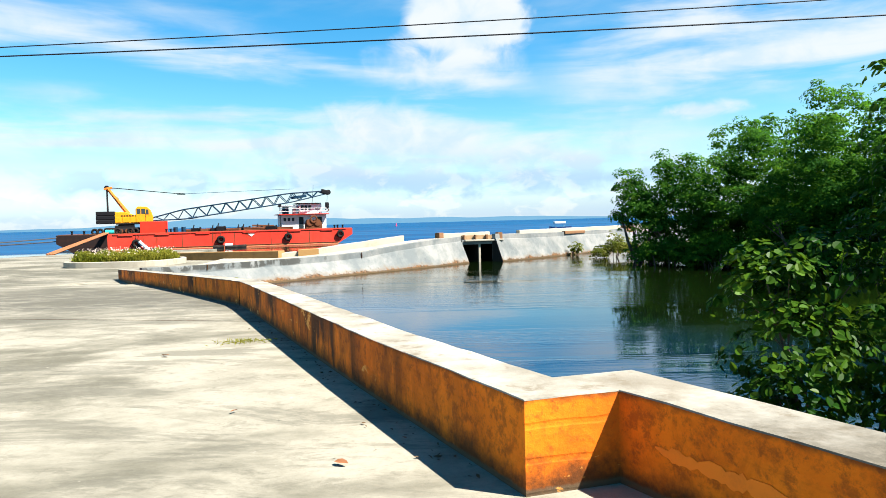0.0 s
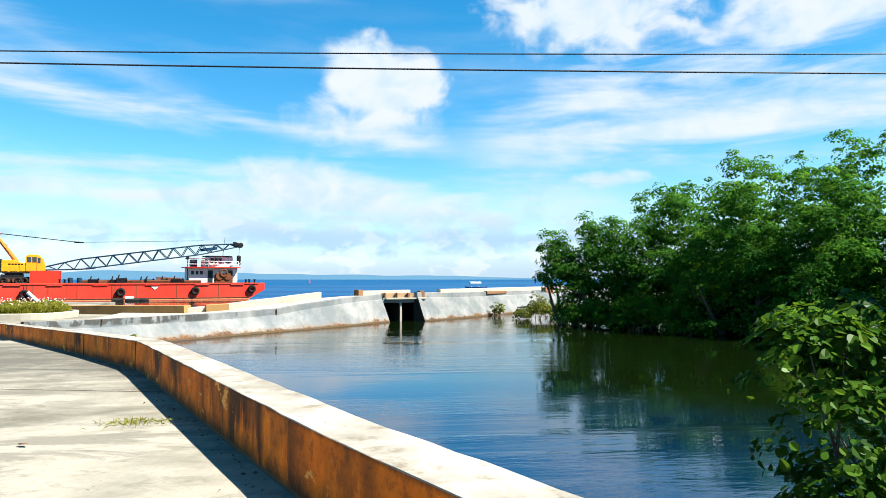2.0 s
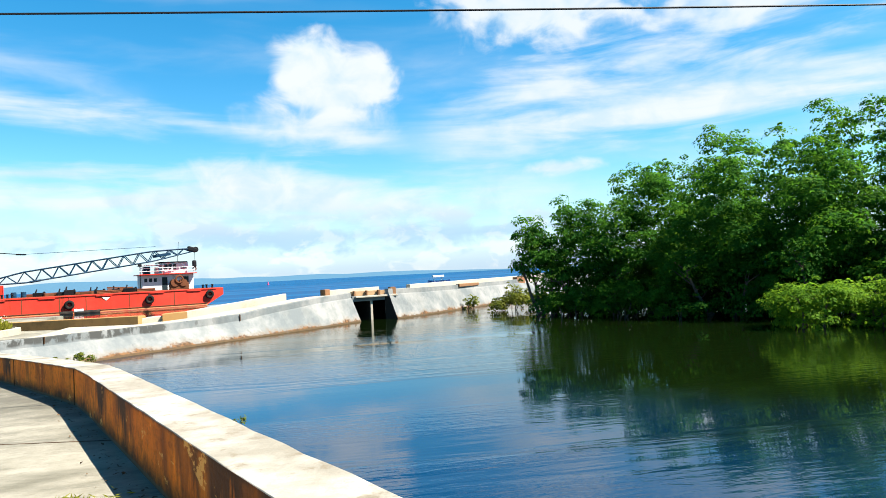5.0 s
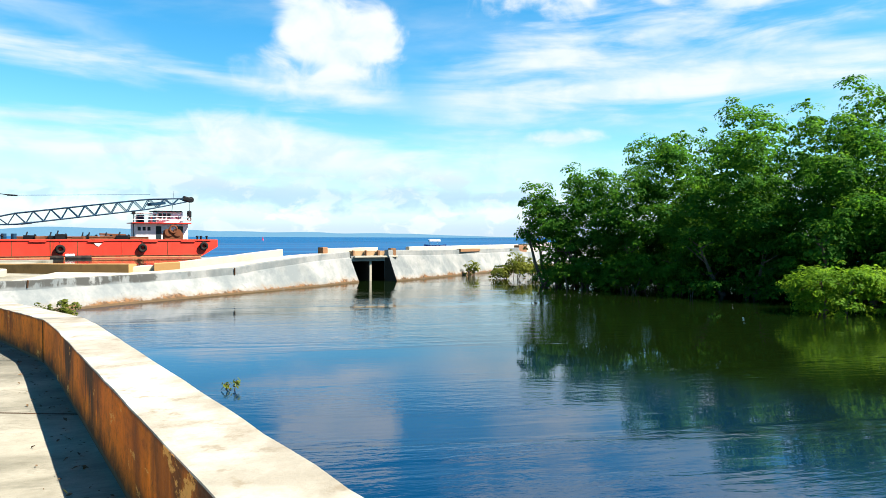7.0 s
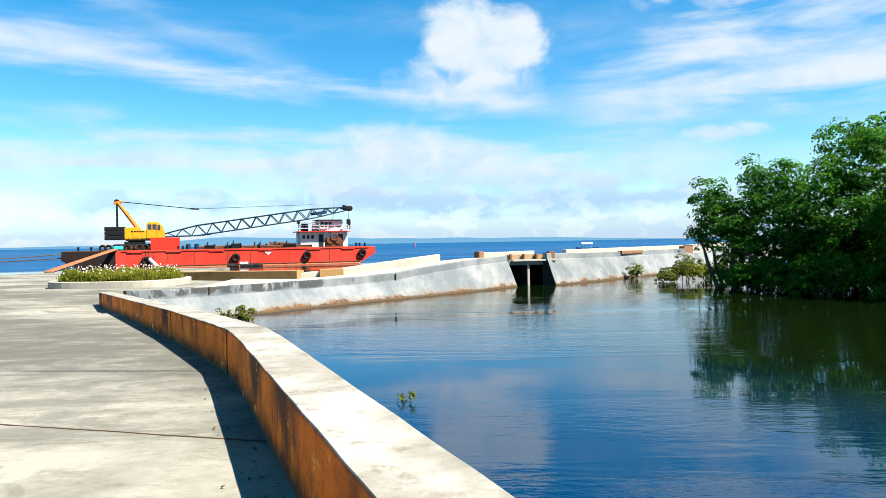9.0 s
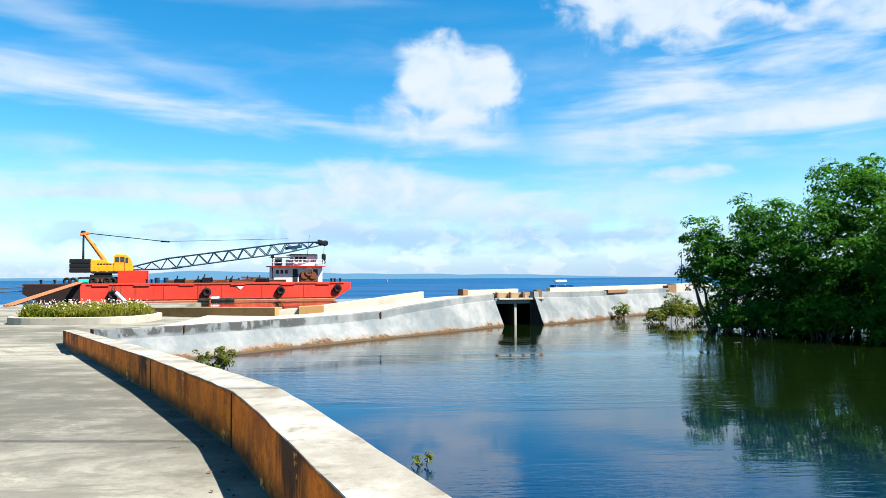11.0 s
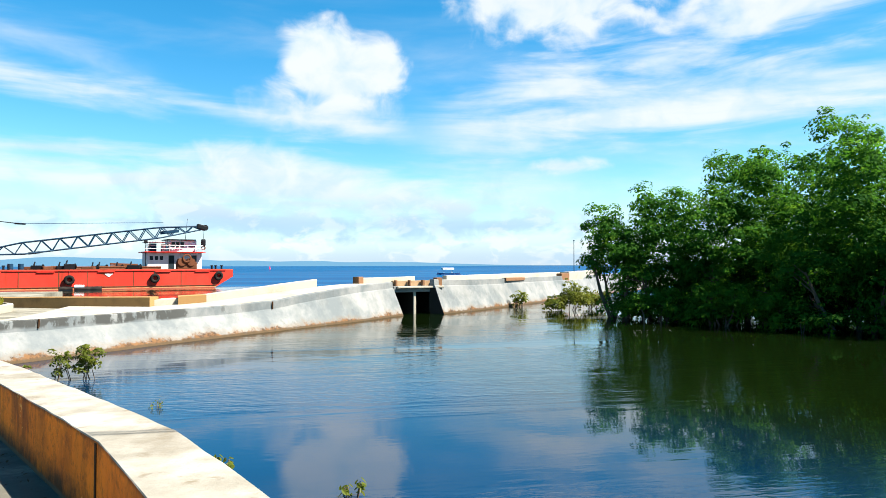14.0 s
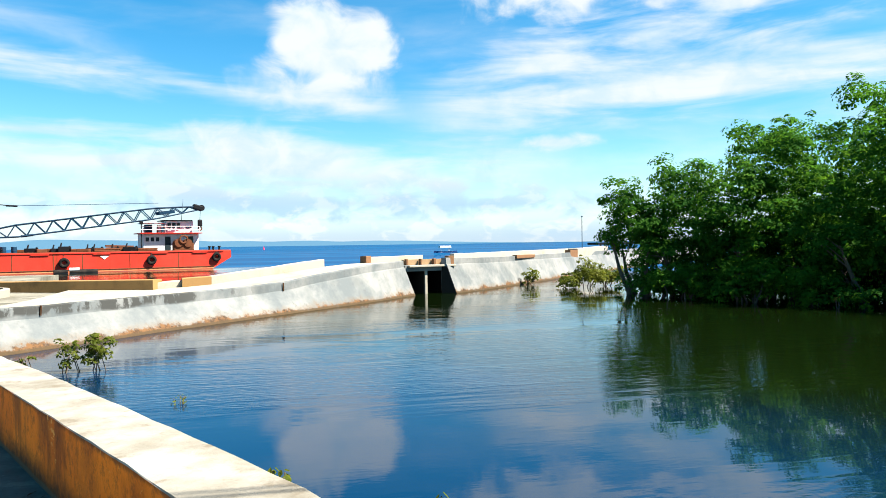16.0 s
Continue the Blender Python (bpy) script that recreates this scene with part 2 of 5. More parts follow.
def mat_orange():
    """Old orange paint: drips from the top, mould at the foot, blistered patches."""
    k = Mat("orange_wall_paint", 0.8)
    uv = k.nt.nodes.new("ShaderNodeUVMap")
    uv.uv_map = "run"
    sep = k.nt.nodes.new("ShaderNodeSeparateXYZ")
    k.link(uv.outputs[0], sep.inputs[0])
    below, above = sep.outputs[0], sep.outputs[1]   # metres below the top, metres above the road
    big = k.noise(0.9, 6, 0.65)
    fine = k.noise(22, 4, 0.7)
    c = k.mix(k.step(big, 0.35, 0.68), (0.88, 0.215, 0.008), (0.72, 0.145, 0.005))
    c = k.mix(k.step(k.noise(2.6, 7, 0.72, (1, 1, 0.6), 0.6), 0.50, 0.68, 0.0, 0.5), c, (0.40, 0.085, 0.006))
    c = k.mix(k.step(k.noise(5.5, 7, 0.78), 0.50, 0.63, 0.0, 0.62), c, (0.20, 0.05, 0.010))
    c = k.mix(k.step(k.noise(1.3, 8, 0.8), 0.46, 0.60, 0.0, 0.38), c, (0.36, 0.080, 0.008))
    c = k.mix(k.step(k.noise(13, 6, 0.75), 0.53, 0.67, 0.0, 0.45), c, (0.26, 0.062, 0.010))
    # drips start at the cap and run out at uneven depths
    runs = k.noise(3.4, 6, 0.72, (1, 1, 0.12), 0.3)
    patchy = k.step(k.noise(0.42, 4, 0.6, (1, 1, 0.05)), 0.45, 0.58)
    reach = k.maths("SUBTRACT", k.maths("MULTIPLY", runs, 0.85), k.maths("MULTIPLY", below, 0.42))
    c = k.mix(k.maths("MULTIPLY", k.step(reach, 0.22, 0.36), k.maths("MULTIPLY", patchy, 0.93)), c, (0.03, 0.016, 0.009))
    # darker uneven line close under the top edge
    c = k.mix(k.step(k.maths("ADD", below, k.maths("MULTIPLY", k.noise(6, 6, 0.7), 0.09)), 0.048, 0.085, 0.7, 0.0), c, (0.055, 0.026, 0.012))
    # splashed dirt and mould at the foot
    foot = k.maths("ADD", above, k.maths("MULTIPLY", k.maths("SUBTRACT", k.noise(2.4, 7, 0.75), 0.5), -0.55))
    c = k.mix(k.step(foot, 0.0, 0.24, 0.92, 0.0), c, (0.05, 0.024, 0.010))
    c = k.mix(k.step(k.maths("ADD", above, k.maths("MULTIPLY", k.noise(5, 5, 0.7), 0.05)), 0.05, 0.075, 0.8, 0.0), c, (0.10, 0.075, 0.045))
    c = k.mix(k.step(k.noise(1.7, 6, 0.7, (1, 1, 2)), 0.62, 0.655, 0.0, 0.85), c, (0.80, 0.36, 0.08))
    c = k.mix(k.step(fine, 0.57, 0.8, 0.0, 0.4), c, (0.20, 0.06, 0.01))
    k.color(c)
    boards = k.nt.nodes.new("ShaderNodeTexWave")
    boards.bands_direction = "Z"
    boards.inputs["Scale"].default_value = 1.6
    boards.inputs["Distortion"].default_value = 1.5
    k.link(k.co, boards.inputs["Vector"])
    hgt = k.maths("ADD", k.maths("MULTIPLY", fine, 0.4), k.maths("ADD", big, k.maths("MULTIPLY", k.step(boards.outputs["Fac"], 0.0, 0.12), 0.22)))
    k.bump(hgt, 0.6, 0.02)
    return k.m


def mat_cap():
    k = Mat("cream_cap_concrete", 0.8)
    mid = k.noise(1.6, 6, 0.65)
    worn = k.step(k.maths("ADD", k.axis(1), k.maths("MULTIPLY", k.noise(0.8, 6, 0.7), 2.4)), 4.6, 5.8, 0.9, 0.0)
    fine = k.noise(18, 5, 0.7)
    c = k.mix(k.step(mid, 0.3, 0.7), (0.192, 0.172, 0.132), (0.352, 0.328, 0.272))
    c = k.mix(k.step(fine, 0.5, 0.8, 0.0, 0.45), c, (0.24, 0.2, 0.144))
    c = k.mix(k.step(k.noise(4, 5, 0.7), 0.55, 0.68, 0.0, 0.7), c, (0.136, 0.104, 0.064))
    c = k.mix(k.step(k.noise(0.5, 7, 0.72), 0.47, 0.60, 0.0, 0.6), c, (0.152, 0.128, 0.092))
    # the stretch before the step was never re-plastered
    c = k.mix(worn, c, k.mix(k.step(fine, 0.4, 0.7), (0.075, 0.064, 0.046), (0.12, 0.104, 0.078)))
    k.color(c)
    k.bump(fine, 0.4, 0.015)
    return k.m


def mat_seawall():
    """Grey-white plaster, darker at its top band, with a rusty band at the waterline."""
    k = Mat("weathered_plaster", 0.85)
    big = k.noise(0.5, 6, 0.65)
    drip = k.noise(1.0, 6, 0.68, (1, 1, 0.25))
    fine = k.noise(9, 5, 0.7)
    z = k.axis(2)
    c = k.mix(k.step(big, 0.35, 0.65), (0.105, 0.116, 0.115), (0.205, 0.203, 0.188))
    c = k.mix(k.step(drip, 0.50, 0.66, 0.0, 0.6), c, (0.14, 0.145, 0.135))
    c = k.mix(k.step(fine, 0.55, 0.8, 0.0, 0.45), c, (0.17, 0.165, 0.15))
    old = k.maths("MULTIPLY", k.step(k.noise(0.8, 6, 0.7, (1, 1, 0.5)), 0.48, 0.54), k.step(k.maths("ADD", z, k.maths("MULTIPLY", k.noise(0.6, 4), 0.5)), -0.48, -0.36))
    c = k.mix(k.maths("MULTIPLY", old, k.step(k.axis(0), -4.0, -8.0, 0.1, 1.0)), c, (0.05, 0.05, 0.045))
    edge = k.maths("ADD", z, k.maths("MULTIPLY", k.maths("SUBTRACT", k.noise(0.8, 8, 0.82), 0.5), 1.25))
    c = k.mix(k.step(edge, -1.50, -1.15, 0.45, 0.0), c, (0.155, 0.098, 0.048))
    c = k.mix(k.step(edge, -1.50, -1.38, 0.92, 0.0), c, k.mix(k.step(k.noise(3.0, 7, 0.8), 0.42, 0.6), (0.13, 0.062, 0.022), (0.032, 0.018, 0.009)))
    c = k.mix(k.step(k.maths("ADD", z, k.maths("MULTIPLY", fine, 0.12)), -1.47, -1.41, 0.9, 0.0), c, (0.06, 0.040, 0.02))
    c = k.mix(k.step(k.noise(2.2, 8, 0.8), 0.56, 0.70, 0.0, 0.6), c, (0.085, 0.083, 0.075))
    k.color(c)
    k.bump(k.maths("ADD", big, k.maths("MULTIPLY", fine, 0.4)), 0.5, 0.03)
    return k.m


def mat_water():
    k = Mat("sea_water", 0.015)
    k.bsdf.inputs["IOR"].default_value = 1.33
    a = k.noise(1.1, 3, 0.5, (0.45, 1.7, 1), 0.4)
    b = k.noise(0.16, 3, 0.5, (0.5, 1.4, 1), 0.2)
    c = k.noise(4.5, 3, 0.5, (0.5, 1.6, 1), 0.3)
    off_hull = k.maths("ADD", k.axis(1), k.maths("MULTIPLY", k.axis(0), -0.396))
    sea = k.maths("MAXIMUM", k.step(off_hull, 113, 122), k.maths("MULTIPLY", k.step(k.axis(0), -15, -5), k.step(k.axis(1), 60, 84)))
    # cat's-paws of wind between calm lanes
    gust = k.step(k.noise(0.11, 4, 0.6, (0.35, 2.2, 1), 0.6), 0.42, 0.60, 0.08, 1.0)
    h = k.maths("ADD", k.maths("MULTIPLY", k.maths("MULTIPLY", a, 0.015), gust), k.maths("MULTIPLY", b, 0.014))
    h = k.maths("ADD", h, k.maths("MULTIPLY", k.maths("MULTIPLY", c, 0.018), gust))
    swell = k.maths("MULTIPLY", k.noise(0.5, 5, 0.65, (0.4, 1.0, 1)), sea)
    h = k.maths("ADD", h, k.maths("MULTIPLY", swell, 0.55))
    k.bsdf.inputs["Specular IOR Level"].default_value = 0.9
    k.bsdf.inputs["Specular Tint"].default_value = (0.42, 0.84, 1.0, 1)
    k.bump(h, 0.5, 1.0)
    c = k.mix(k.step(k.noise(0.03, 3), 0.35, 0.65), (0.0002, 0.0118, 0.0340), (0.0003, 0.0155, 0.0440))
    # dark olive painted into the water where the mangroves' reflection falls
    tree_reflection = k.maths("ADD", k.maths("MULTIPLY", k.maths("SUBTRACT", k.axis(0), 14.0), 0.857), k.maths("ADD", k.maths("MULTIPLY", k.maths("SUBTRACT", k.axis(1), 49.0), 0.514), k.maths("MULTIPLY", k.maths("SUBTRACT", k.noise(0.2, 4), 0.5), 6.0)))
    c = k.mix(k.step(tree_reflection, -28.0, -18.0), c, (0.0025, 0.0058, 0.0010))
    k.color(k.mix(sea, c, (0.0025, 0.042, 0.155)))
    # wind-roughened open sea scatters its own blue far more than it mirrors
    rough_sea = k.nt.nodes.new("ShaderNodeBsdfDiffuse")
    chop = k.noise(0.02, 5, 0.6, (0.25, 1.6, 1))
    k.link(k.mix(k.step(chop, 0.4, 0.65), (0.0016, 0.040, 0.108), (0.003, 0.063, 0.15)), rough_sea.inputs["Color"])
    both = k.nt.nodes.new("ShaderNodeMixShader")
    k.link(k.maths("MULTIPLY", sea, 0.86), both.inputs[0])
    k.link(k.bsdf.outputs[0], both.inputs[1])
    k.link(rough_sea.outputs[0], both.inputs[2])
    k.link(both.outputs[0], k.nt.nodes["Material Output"].inputs["Surface"])
    return k.m


def mat_leaf(name, dark, light, gloss=0.35, through_light=0.55):
    k = Mat(name, gloss)
    r = k.rand(island=True)
    patch = k.noise(0.55, 3, 0.5)
    c = k.mix(k.step(patch, 0.38, 0.62), dark, light)
    c = k.mix(k.maths("MULTIPLY", r, 0.65), c, tuple(v * 0.45 for v in dark))
    c = k.mix(k.step(r, 0.9, 1.0, 0.0, 0.3), c, (light[0] * 1.9, light[1] * 1.5, light[2]))
    k.color(c)
    k.bsdf.inputs["Specular IOR Level"].default_value = 0.06
    # daylight shines through a leaf yellower than it comes back
    glow = k.nt.nodes.new("ShaderNodeBsdfTranslucent")
    k.link(k.mix(0.5, c, (light[0] * 1.25, light[1] * 1.15, light[2] * 0.7)), glow.inputs["Color"])
    both = k.nt.nodes.new("ShaderNodeMixShader")
    both.inputs[0].default_value = through_light
    k.link(k.bsdf.outputs[0], both.inputs[1])
    k.link(glow.outputs[0], both.inputs[2])
    k.link(both.outputs[0], k.nt.nodes["Material Output"].inputs["Surface"])
    return k.m


def mat_hull():
    k = Mat("red_hull_paint", 0.55)
    big = k.noise(0.25, 6, 0.65)
    drip = k.noise(0.9, 6, 0.7, (1, 1, 0.15))
    fine = k.noise(5, 5, 0.7)
    z = k.axis(2)
    c = k.mix(k.step(big, 0.35, 0.7), (0.56, 0.028, 0.015), (0.46, 0.040, 0.022))
    c = k.mix(k.step(drip, 0.50, 0.68, 0.0, 0.75), c, (0.18, 0.0287, 0.0115))
    c = k.mix(k.step(fine, 0.58, 0.78, 0.0, 0.6), c, (0.131, 0.0369, 0.0164))
    e = k.maths("ADD", z, k.maths("MULTIPLY", k.maths("SUBTRACT", k.noise(0.8, 5, 0.7, (1, 1, 0.5)), 0.5), 0.7))
    c = k.mix(k.step(e, 0.12, 0.34, 0.75, 0.0), c, (0.451, 0.246, 0.0984))
    c = k.mix(k.step(z, 0.05, 0.12, 0.9, 0.0), c, (0.246, 0.0287, 0.0164))
    k.color(c)
    k.bump(k.maths("ADD", big, k.maths("MULTIPLY", fine, 0.3)), 0.3, 0.03)
    return k.m


M_ROAD, M_ORANGE, M_CAP, M_SEAWALL, M_WATER = mat_road(), mat_orange(), mat_cap(), mat_seawall(), mat_water()
M_LEAF = mat_leaf("mangrove_leaf", (0.022, 0.098, 0.010), (0.066, 0.190, 0.018), 0.7)
M_LEAF_LIGHT = mat_leaf("young_mangrove_leaf", (0.085, 0.195, 0.012), (0.185, 0.335, 0.026), 0.6)
# paler copy of the mangrove leaf, with sunlight put into its colour
M_LEAF_FRINGE = mat_leaf("sunlit_mangrove_leaf", (0.046, 0.138, 0.010), (0.108, 0.245, 0.018), 0.6)
M_LEAF_NEAR = mat_leaf("broad_leaf", (0.013, 0.054, 0.004), (0.088, 0.175, 0.012), 0.4, 0.35)
M_LEAF_OLIVE = mat_leaf("olive_leaf", (0.085, 0.115, 0.016), (0.19, 0.21, 0.03))
M_GRASS = mat_leaf("planter_grass", (0.13, 0.16, 0.014), (0.27, 0.26, 0.035), 0.6)
M_FLOWER = plain("pale_flower", (0.52, 0.40, 0.33), 0.7, amount=0.1)
M_BARK = plain("mangrove_bark", (0.11, 0.085, 0.06), 0.9, dirt=(0.04, 0.03, 0.02), amount=0.7, scale=4)
M_HULL = mat_hull()
M_DARKHULL = plain("rusty_black_hull", (0.014, 0.008, 0.007), 0.7, dirt=(0.045, 0.017, 0.01), amount=0.5)
M_REDBOX = plain("red_steel_paint", (0.52, 0.026, 0.012), 0.5, dirt=(0.25, 0.04, 0.02))
M_YELLOW = plain("yellow_crane_paint", (0.58, 0.25, 0.008), 0.45, dirt=(0.2, 0.09, 0.015), amount=0.5)
M_ORANGEPAINT = plain("orange_gantry_paint", (0.62, 0.15, 0.02), 0.5, dirt=(0.2, 0.07, 0.02), amount=0.5)
M_BLACK = plain("black_steel", (0.007, 0.007, 0.008), 0.6, dirt=(0.02, 0.014, 0.01))
M_STEEL = plain("blue_grey_boom_steel", (0.008, 0.032, 0.062), 0.55, dirt=(0.016, 0.013, 0.012))
M_RUST = plain("rusted_steel", (0.12, 0.042, 0.018), 0.85, dirt=(0.035, 0.017, 0.01), amount=0.7)
M_WHITE = plain("white_cabin_paint", (0.56, 0.55, 0.53), 0.5, dirt=(0.25, 0.17, 0.12), amount=0.45)
M_RUBBER = plain("worn_rubber", (0.010, 0.009, 0.008), 0.85, dirt=(0.06, 0.042, 0.03), amount=0.6)
M_GLASS = plain("dark_window_glass", (0.02, 0.03, 0.035), 0.08, dirt=(0.05, 0.05, 0.05), amount=0.2)
M_WOOD = plain("weathered_plank_wood", (0.24, 0.095, 0.04), 0.8, dirt=(0.09, 0.04, 0.02), amount=0.7)
M_TEAL = plain("teal_plastic", (0.03, 0.42, 0.36), 0.4, amount=0.1)
M_BROWNCONC = plain("brown_stained_concrete", (0.28, 0.16, 0.06), 0.9, dirt=(0.14, 0.08, 0.035), amount=0.8, scale=1.2)
M_RUSTPAINT = plain("rust_brown_paint", (0.18, 0.092, 0.045), 0.85, dirt=(0.10, 0.05, 0.025), amount=0.7, scale=2.5)
M_WHITECONC = plain("cream_concrete", (0.31, 0.28, 0.22), 0.85, dirt=(0.20, 0.15, 0.095), amount=0.6, scale=0.7)
M_HILL = plain("hazy_far_hill", (0.052, 0.118, 0.175), 1.0, dirt=(0.06, 0.13, 0.185), amount=0.5, scale=0.002)
M_PEACH = plain("peach_parapet_paint", (0.33, 0.215, 0.115), 0.85, dirt=(0.15, 0.08, 0.04), amount=0.7, scale=2.2)
M_JOINT = plain("black_joint_stain", (0.035, 0.018, 0.008), 0.9, dirt=(0.14, 0.05, 0.015), amount=0.7, scale=6)
M_FLAKED = plain("orange_undercoat", (0.90, 0.22, 0.018), 0.85, dirt=(0.6, 0.14, 0.02), amount=0.5, scale=5)
M_CABLE = plain("black_cable_sheath", (0.012, 0.012, 0.014), 0.6, amount=0.1)
M_GLASS.node_tree.nodes["Principled BSDF"].inputs["Specular IOR Level"].default_value = 0.5
# near-black: shade inside the culvert put into the colour; also the planter's soil
M_DARKGAP = plain("painted_shade_and_soil", (0.022, 0.02, 0.017), 0.9, dirt=(0.01, 0.01, 0.009), amount=0.7)
M_ROPE = plain("tarred_rope", (0.06, 0.045, 0.035), 0.9, amount=0.2)
M_LITTER = plain("dry_leaf_litter", (0.10, 0.06, 0.03), 0.9, dirt=(0.03, 0.02, 0.012), amount=0.6, scale=8)
M_BUOY = plain("red_buoy_paint", (0.7, 0.05, 0.12), 0.5, amount=0.1)
M_BOATBLUE = plain("dark_blue_boat_paint", (0.02, 0.05, 0.14), 0.5, amount=0.2)

# ---- building helpers ----


def part(name, bm, material, parent=None, label="", smooth=False):
    """Links a bmesh as one mesh object, under a thing or a part if one is given."""
    me = bpy.data.meshes.new(name)
    bm.normal_update()
    bm.to_mesh(me)
    bm.free()
    me.materials.append(material)
    if smooth:
        for p in me.polygons:
            p.use_smooth = True
    ob = new(name, me)
    ob.parent = parent
    if label:
        tagged(ob, label)
    return ob


def thing(name, m, label, category, group="", kind=""):
    ob = new(name)
    ob.matrix_basis = m
    ob.empty_display_size = 0.2
    return tagged(ob, label, category, group, kind)


def box(bm, c, s, rot=(0, 0, 0), bevel=0.0):
    m = Matrix.LocRotScale(c, Euler([radians(a) for a in rot]), s)
    made = bmesh.ops.create_cube(bm, size=1.0, matrix=m)
    if bevel:
        edges = list({e for v in made["verts"] for e in v.link_edges})
        bmesh.ops.bevel(bm, geom=edges, offset=bevel, segments=2, affect="EDGES", profile=0.6)
    return bm


def rod(bm, a, b, r1, r2=None, seg=8):
    a, b = Vector(a), Vector(b)
    d = b - a
    m = Matrix.Translation((a + b) / 2) @ d.to_track_quat("Z", "Y").to_matrix().to_4x4()
    bmesh.ops.create_cone(bm, cap_ends=True, segments=seg, radius1=r1, radius2=r1 if r2 is None else r2, depth=d.length, matrix=m)
    return bm


def fresh():
    return bmesh.new()


def prism(profile, y0, y1, bevel=0.0):
    """A solid with the given side view (x, z) between two widths."""
    bm = fresh()
    rows = [[bm.verts.new((x, y, z)) for x, z in profile] for y in (y0, y1)]
    n = len(profile)
    for i in range(n):
        bm.faces.new((rows[0][i], rows[0][(i + 1) % n], rows[1][(i + 1) % n], rows[1][i]))
    bm.faces.new(rows[0][::-1])
    bm.faces.new(rows[1])
    bmesh.ops.recalc_face_normals(bm, faces=bm.faces)
    if bevel:
        bmesh.ops.bevel(bm, geom=list(bm.edges), offset=bevel, segments=2, affect="EDGES", profile=0.6)
    return bm


def ring(bm, c, axis, R, r, seg=20, tube=8):
    """A torus about the given axis."""
    q = Vector(axis).to_track_quat("Z", "Y")
    rows = []
    for i in range(seg):
        a = 2 * math.pi * i / seg
        row = []
        for j in range(tube):
            b = 2 * math.pi * j / tube
            p = Vector(((R + r * math.cos(b)) * math.cos(a), (R + r * math.cos(b)) * math.sin(a), r * math.sin(b)))
            row.append(bm.verts.new(Vector(c) + q @ p))
        rows.append(row)
    for i in range(seg):
        for j in range(tube):
            bm.faces.new((rows[i][j], rows[(i + 1) % seg][j], rows[(i + 1) % seg][(j + 1) % tube], rows[i][(j + 1) % tube]))
    return bm


def loft(bm, sections):
    """Joins equal rings of points into a closed solid."""
    rows = [[bm.verts.new(p) for p in s] for s in sections]
    n = len(rows[0])
    for a, b in zip(rows, rows[1:]):
        for i in range(n):
            bm.faces.new((a[i], a[(i + 1) % n], b[(i + 1) % n], b[i]))
    bm.faces.new(rows[0])
    bm.faces.new(rows[-1][::-1])
    bmesh.ops.recalc_face_normals(bm, faces=bm.faces)
    return bm


def table(rows, v):
    return float(np.interp(v, [r[0] for r in rows], [r[1] for r in rows]))


def mitred(points, off):
    """The polyline moved off metres to its right."""
    out = []
    for i, p in enumerate(points):
        p = Vector(p)
        dirs = []
        if i > 0:
            dirs.append((p - Vector(points[i - 1])).normalized())
        if i < len(points) - 1:
            dirs.append((Vector(points[i + 1]) - p).normalized())
        ns = [Vector((d.y, -d.x)) for d in dirs]
        n = sum(ns, Vector((0, 0))).normalized()
        out.append(p + n * (off / max(0.3, n.dot(ns[0]))))
    return out


# ---- levels of the ground ----
WATER = -1.6
ROAD_Z = [(-60, 0.0), (4.3, 0.0), (10.3, -0.1), (15.6, -0.19), (20, -0.37), (35, -0.96), (200, -0.96)]
WALL_IN = [(7.2, -6.0), (4.65, -1.0), (3.6, 1.15), (2.56, 3.15), (1.865, 4.476), (1.3, 4.3), (0.12, 7.0), (-1.29, 10.37),
           (-3.0, 14.5), (-3.5, 15.62), (-4.1, 16.7), (-5.97, 20.0), (-15.05, 35.0)]
WALL_TOP = [(-6, 0.54), (4.4, 0.54), (7, 0.48), (10.3, 0.43), (15.6, 0.34), (20, 0.16), (35.0, -0.45)]
SEA_EDGE = [(-140, 20), (-60, 55), (-41, 68), (-38.5, 74), (-30, 80), (-24.5, 80), (-23.0, 58.0), (-10.9, 51.5), (-7.9, 51.5), (-1.96, 56.1), (0.94, 59.4), (5.2, 64.0), (32, 94), (64, 130)]
LAGOON = [(-12.55, 32.75), (-10.6, 35.0), (-8.2, 38.3), (-4.4, 42.9), (0.4, 48.6), (3.0, 52.1)]
LAGOON_TOP = [(0, -0.27), (4, -0.36), (9.4, -0.37), (13.1, -0.35), (16.1, -0.27), (18.3, -0.07), (21.9, 0.21), (26.2, 0.38)]
RIGHT = [(5.6, 52.9), (8.3, 55.7), (11.7, 59.7), (31, 82.5), (62, 119)]
DIR = Vector((0.64, 0.768))


def along(x, y):
    return (Vector((x, y)) - Vector((-13.4, 33.6))).dot(DIR)


CAUSEWAY_Z = [(0, -0.95), (10, -0.93), (15.4, -0.75), (20, -0.35), (24, 0.0), (27, 0.12), (80, 0.12)]


def ground_z(x, y):
    if y > 30 and x > -15.3:
        return table(CAUSEWAY_Z, along(x, y))
    return table(ROAD_Z, y)


